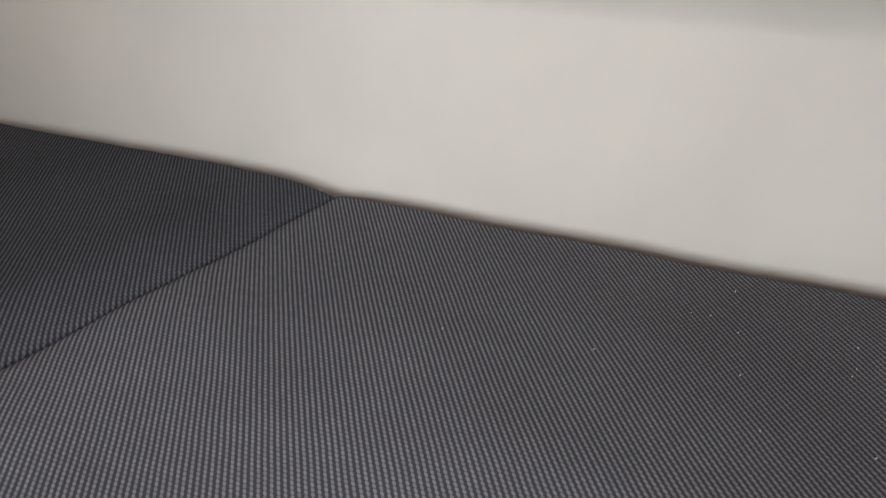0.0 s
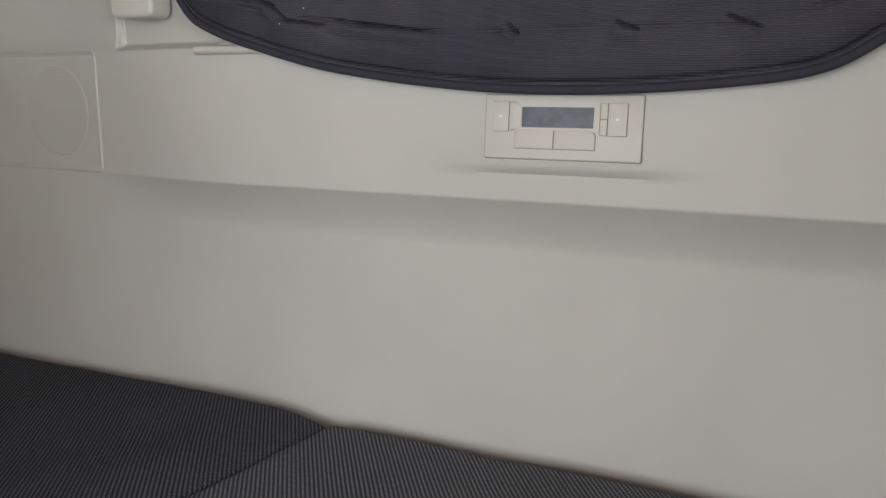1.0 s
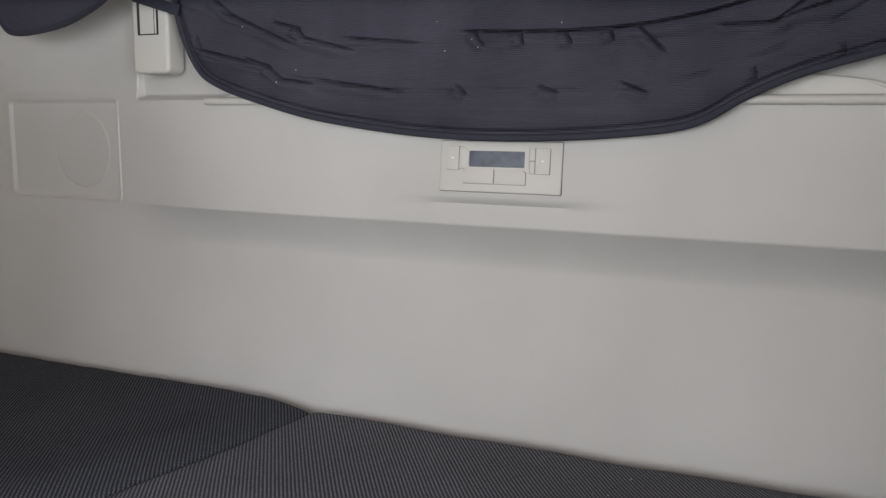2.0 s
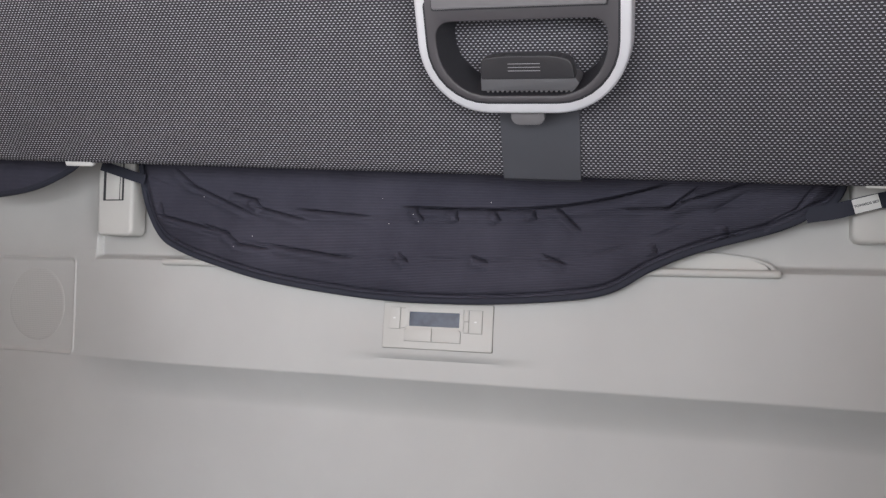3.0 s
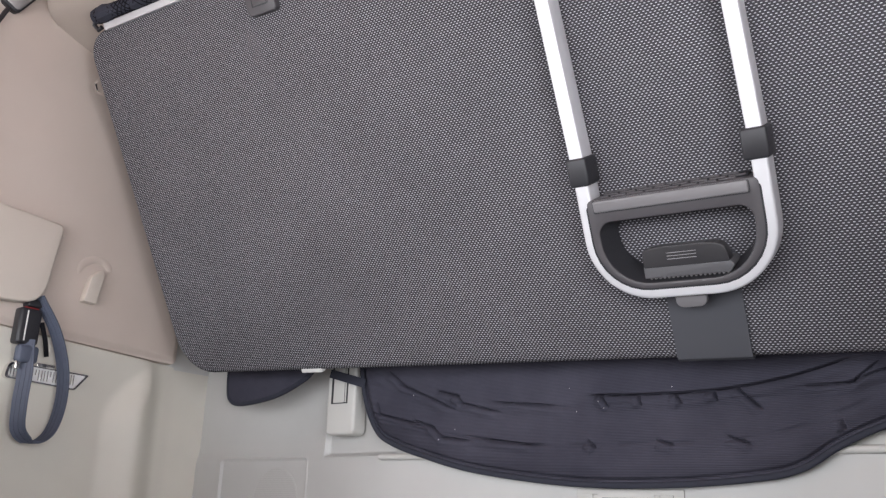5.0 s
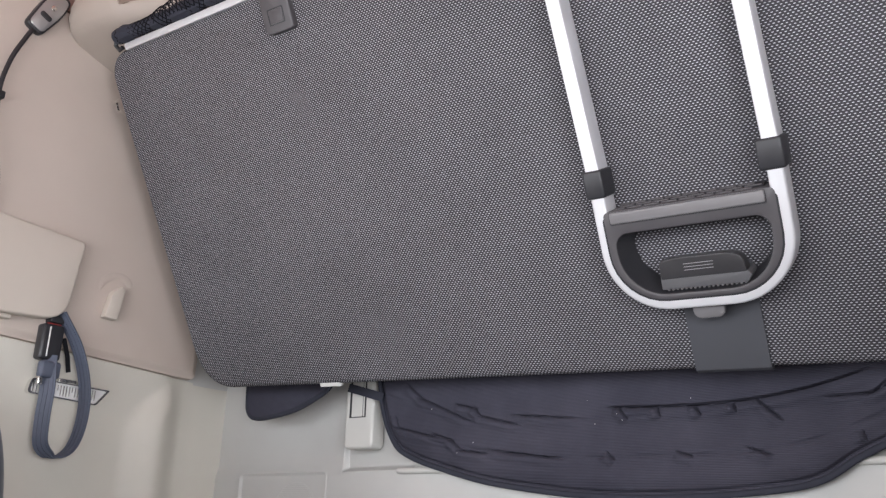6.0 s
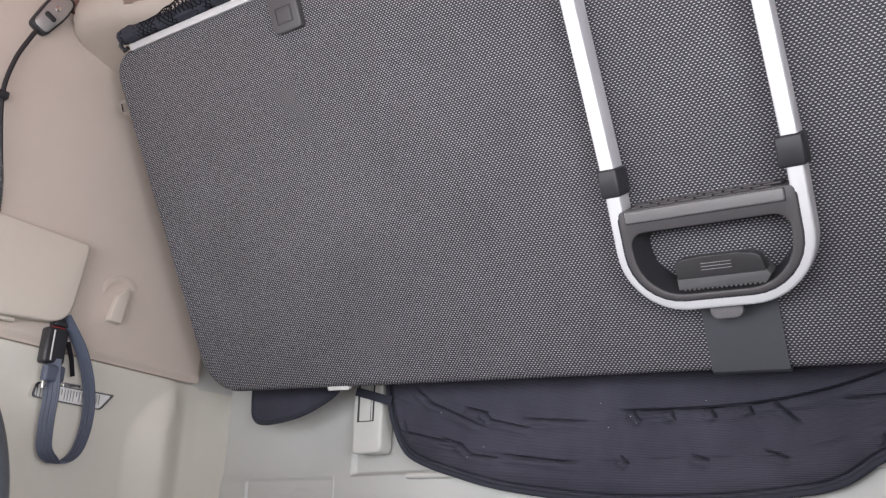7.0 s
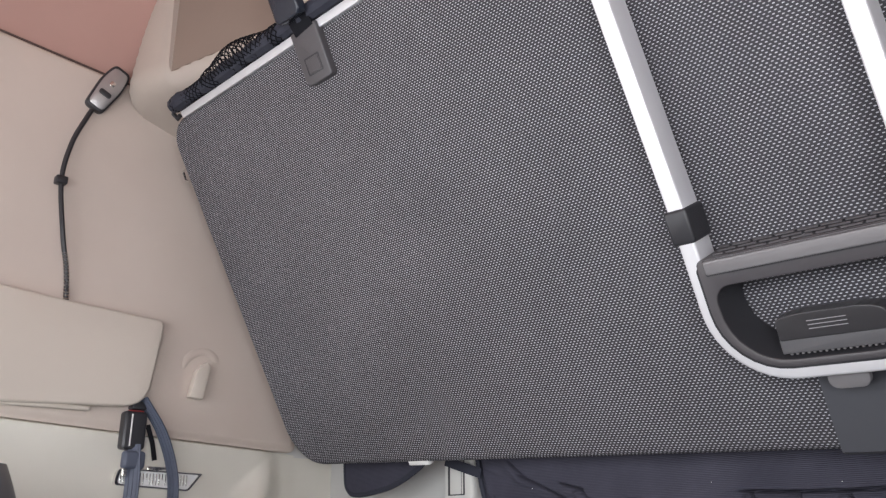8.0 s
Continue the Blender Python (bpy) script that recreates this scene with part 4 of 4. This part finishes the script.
TILTED = pose(-0.86, -0.548 + 0.45, 0.0, 0, 0, 23)
BACK = TILTED.inverted()


def pocket(x, y, z):
    """How far inside the recess outline a point of the moulding lies."""
    p = BACK @ Vector((x, y, z))
    low = 0.030 + 0.14 * (p.x + 0.022)
    return step(-0.001, 0.006, min(p.x + 0.022, 0.29 - p.x, z - low, 0.34 - z))


fine = []
for a, c in zip(plan, plan[1:]):
    n = max(1, round((c - a).length / 0.004)) if -0.91 < a.x < -0.53 else 1
    fine += [a + (c - a) * k / n for k in range(n)]
plan = fine + [plan[-1]]
rise = [(0.30, -0.062), (0.10, -0.014), (0.058, -0.002)] + [(0.056 - math.sqrt(0.056 ** 2 - (0.056 - z) ** 2), z) for z in span(0.002, 0.054, 0.004)]
rise += [(-0.010 * (z - 0.058) / 0.33, z) for z in span(0.058, 0.39, 0.004)]
shell = bmesh.new()
rows = []
for dy, dz in rise:
    row = []
    for p in plan:
        x, y = p.x, p.y + 0.45 + dy
        past = max(0.0, abs(x) - 1.005 + 0.567 * (dz - 0.07)) if dz > 0 else 0.0
        y += 1.8 * past * past / (past + 0.012)
        deep = 0.015 * pocket(x, p.y + 0.45, dz) if dz > 0.025 and -0.95 < x < -0.5 else 0.0
        row.append(shell.verts.new((x - 0.39 * deep, y + 0.92 * deep, dz)))
    rows.append(row)
for a, b_ in zip(rows, rows[1:]):
    for k in range(len(plan) - 1):
        shell.faces.new((a[k], a[k + 1], b_[k + 1], b_[k]))
part("moulding", shell, M_LOCKER, locker)
ri = soft_poly([(-0.0215, 0.0305, 0.002), (0.2895, 0.0740, 0.002), (0.2895, 0.339, 0.01), (-0.0215, 0.339, 0.01)])
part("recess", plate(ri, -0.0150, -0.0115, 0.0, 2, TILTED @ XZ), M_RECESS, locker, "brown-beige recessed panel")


# ---- seats ----
def seat(x, y, group, half, flare, inner, high, sewn=True):
    """half: half-width of the backrest at height wz above the bunk level; inner: inset of the inner seam."""
    t = thing("cab_seat", "dark blue-grey leather cab seat with cloth centre", "seat", pose(x, y, -0.70), group)
    bm = bmesh.new()
    rows = []
    for k in range(49):
        wz = -0.15 + (0.15 + high) * k / 48
        hw = half(wz)
        loop_ = []
        for px, py in rrect(-hw, hw, -0.040, 0.055, (0.036, 0.036, 0.035, 0.035), 8):
            grow = 1 + flare * (py + 0.040) / 0.12
            loop_.append(bm.verts.new((px * grow, py - 0.03 * (0.5 - wz), wz + 0.70)))
        rows.append(loop_)
    n = len(rows[0])
    for a, b_ in zip(rows, rows[1:]):
        for i in range(n):
            bm.faces.new((a[i], a[(i + 1) % n], b_[(i + 1) % n], b_[i]))
    bm.faces.new(rows[0][::-1])
    bm.faces.new(rows[-1])
    back = part("backrest", bm, M_LEATHER, t, "dark blue-grey leather backrest")
    top = high - 0.10
    cloth = sheet(span(-1, 1, 0.1), span(0.0, top, 0.04), lambda u, wz: (u * (half(wz) - inner - 0.010), -0.0395 - 0.03 * (0.5 - wz) - 0.014 * (1 - u ** 4), wz + 0.70), (0, 0.01, 0))
    part("centre_panel", cloth, M_SEATCLOTH, back, "dark cloth centre panel")
    for sg in (-1, 1) if sewn else ():
        def side_at(wz, py, out):
            return sg * (half(wz) * (1 + flare * (py + 0.040) / 0.12) + out), py - 0.03 * (0.5 - wz), wz + 0.70

        def front_at(wz, inset, out):
            set_back = 0.036 - math.sqrt(0.036 ** 2 - max(0.0, 0.036 - inset) ** 2)
            return sg * (half(wz) - inset), -0.040 + set_back - 0.03 * (0.5 - wz) - out, wz + 0.70
        part("edge_piping", tube([side_at(wz, 0.020, -0.0030) for wz in span(0.0, top, 0.03)], 0.0042, 8), M_PIPE, back, "glossy leather piping")
        part("groove", tube([side_at(wz, 0.010, -0.0012) for wz in span(0.0, top, 0.03)], 0.0016, 6), M_BLACK, back, "dark sewn groove")
        part("piping", tube([front_at(wz, inner, 0.001) for wz in span(0.0, top, 0.03)], 0.0030, 8), M_LEATHER, back, "leather piping")
        st = bmesh.new()
        for wz in span(0.0, top, 0.0050):
            tube([side_at(wz, 0.004, 0.0000), side_at(wz + 0.0034, 0.005, 0.0000)], 0.0006, 4, False, st)
        part("edge_stitching", st, M_THREAD, back, "fine grey edge stitching")
        st = bmesh.new()
        for wz in span(0.0, top, 0.0065):
            tube([front_at(wz, inner + 0.0045, 0.003), front_at(wz + 0.003, inner + 0.0052, 0.0036), front_at(wz + 0.0056, inner + 0.0060, 0.003)], lambda u: 0.0011 - 0.0007 * (2 * u - 1) ** 2, 6, False, st)
        part("stitching", st, M_STITCH, back, "pale pink chain stitching")
    part("cushion", box(-0.26, 0.26, -0.50, -0.02, 0.42, 0.57, 0.04, 4), M_SEATCLOTH, t, "dark cloth seat cushion")
    part("pedestal", box(-0.20, 0.20, -0.45, -0.05, 0.0, 0.43, 0.02, 2), M_DARK, t)
    return t


def driver_half(wz):
    return (0.300 - 0.27 * (max(wz, 0.30) - 0.33)) * (1 - 0.5 * step(0.63, 0.75, wz) ** 2)


def passenger_half(wz):
    u = max(0, min(1, (wz - 0.40) / 0.265))
    return 0.312 - 0.05 * u ** 1.3 - 0.16 * u ** 2.4


seat(0.841, -0.715, "cab seats", driver_half, 0.08, 0.0185, 0.70)
seat(-0.820, -0.825, "cab seats", passenger_half, 0.0, 0.16, 0.665, False)
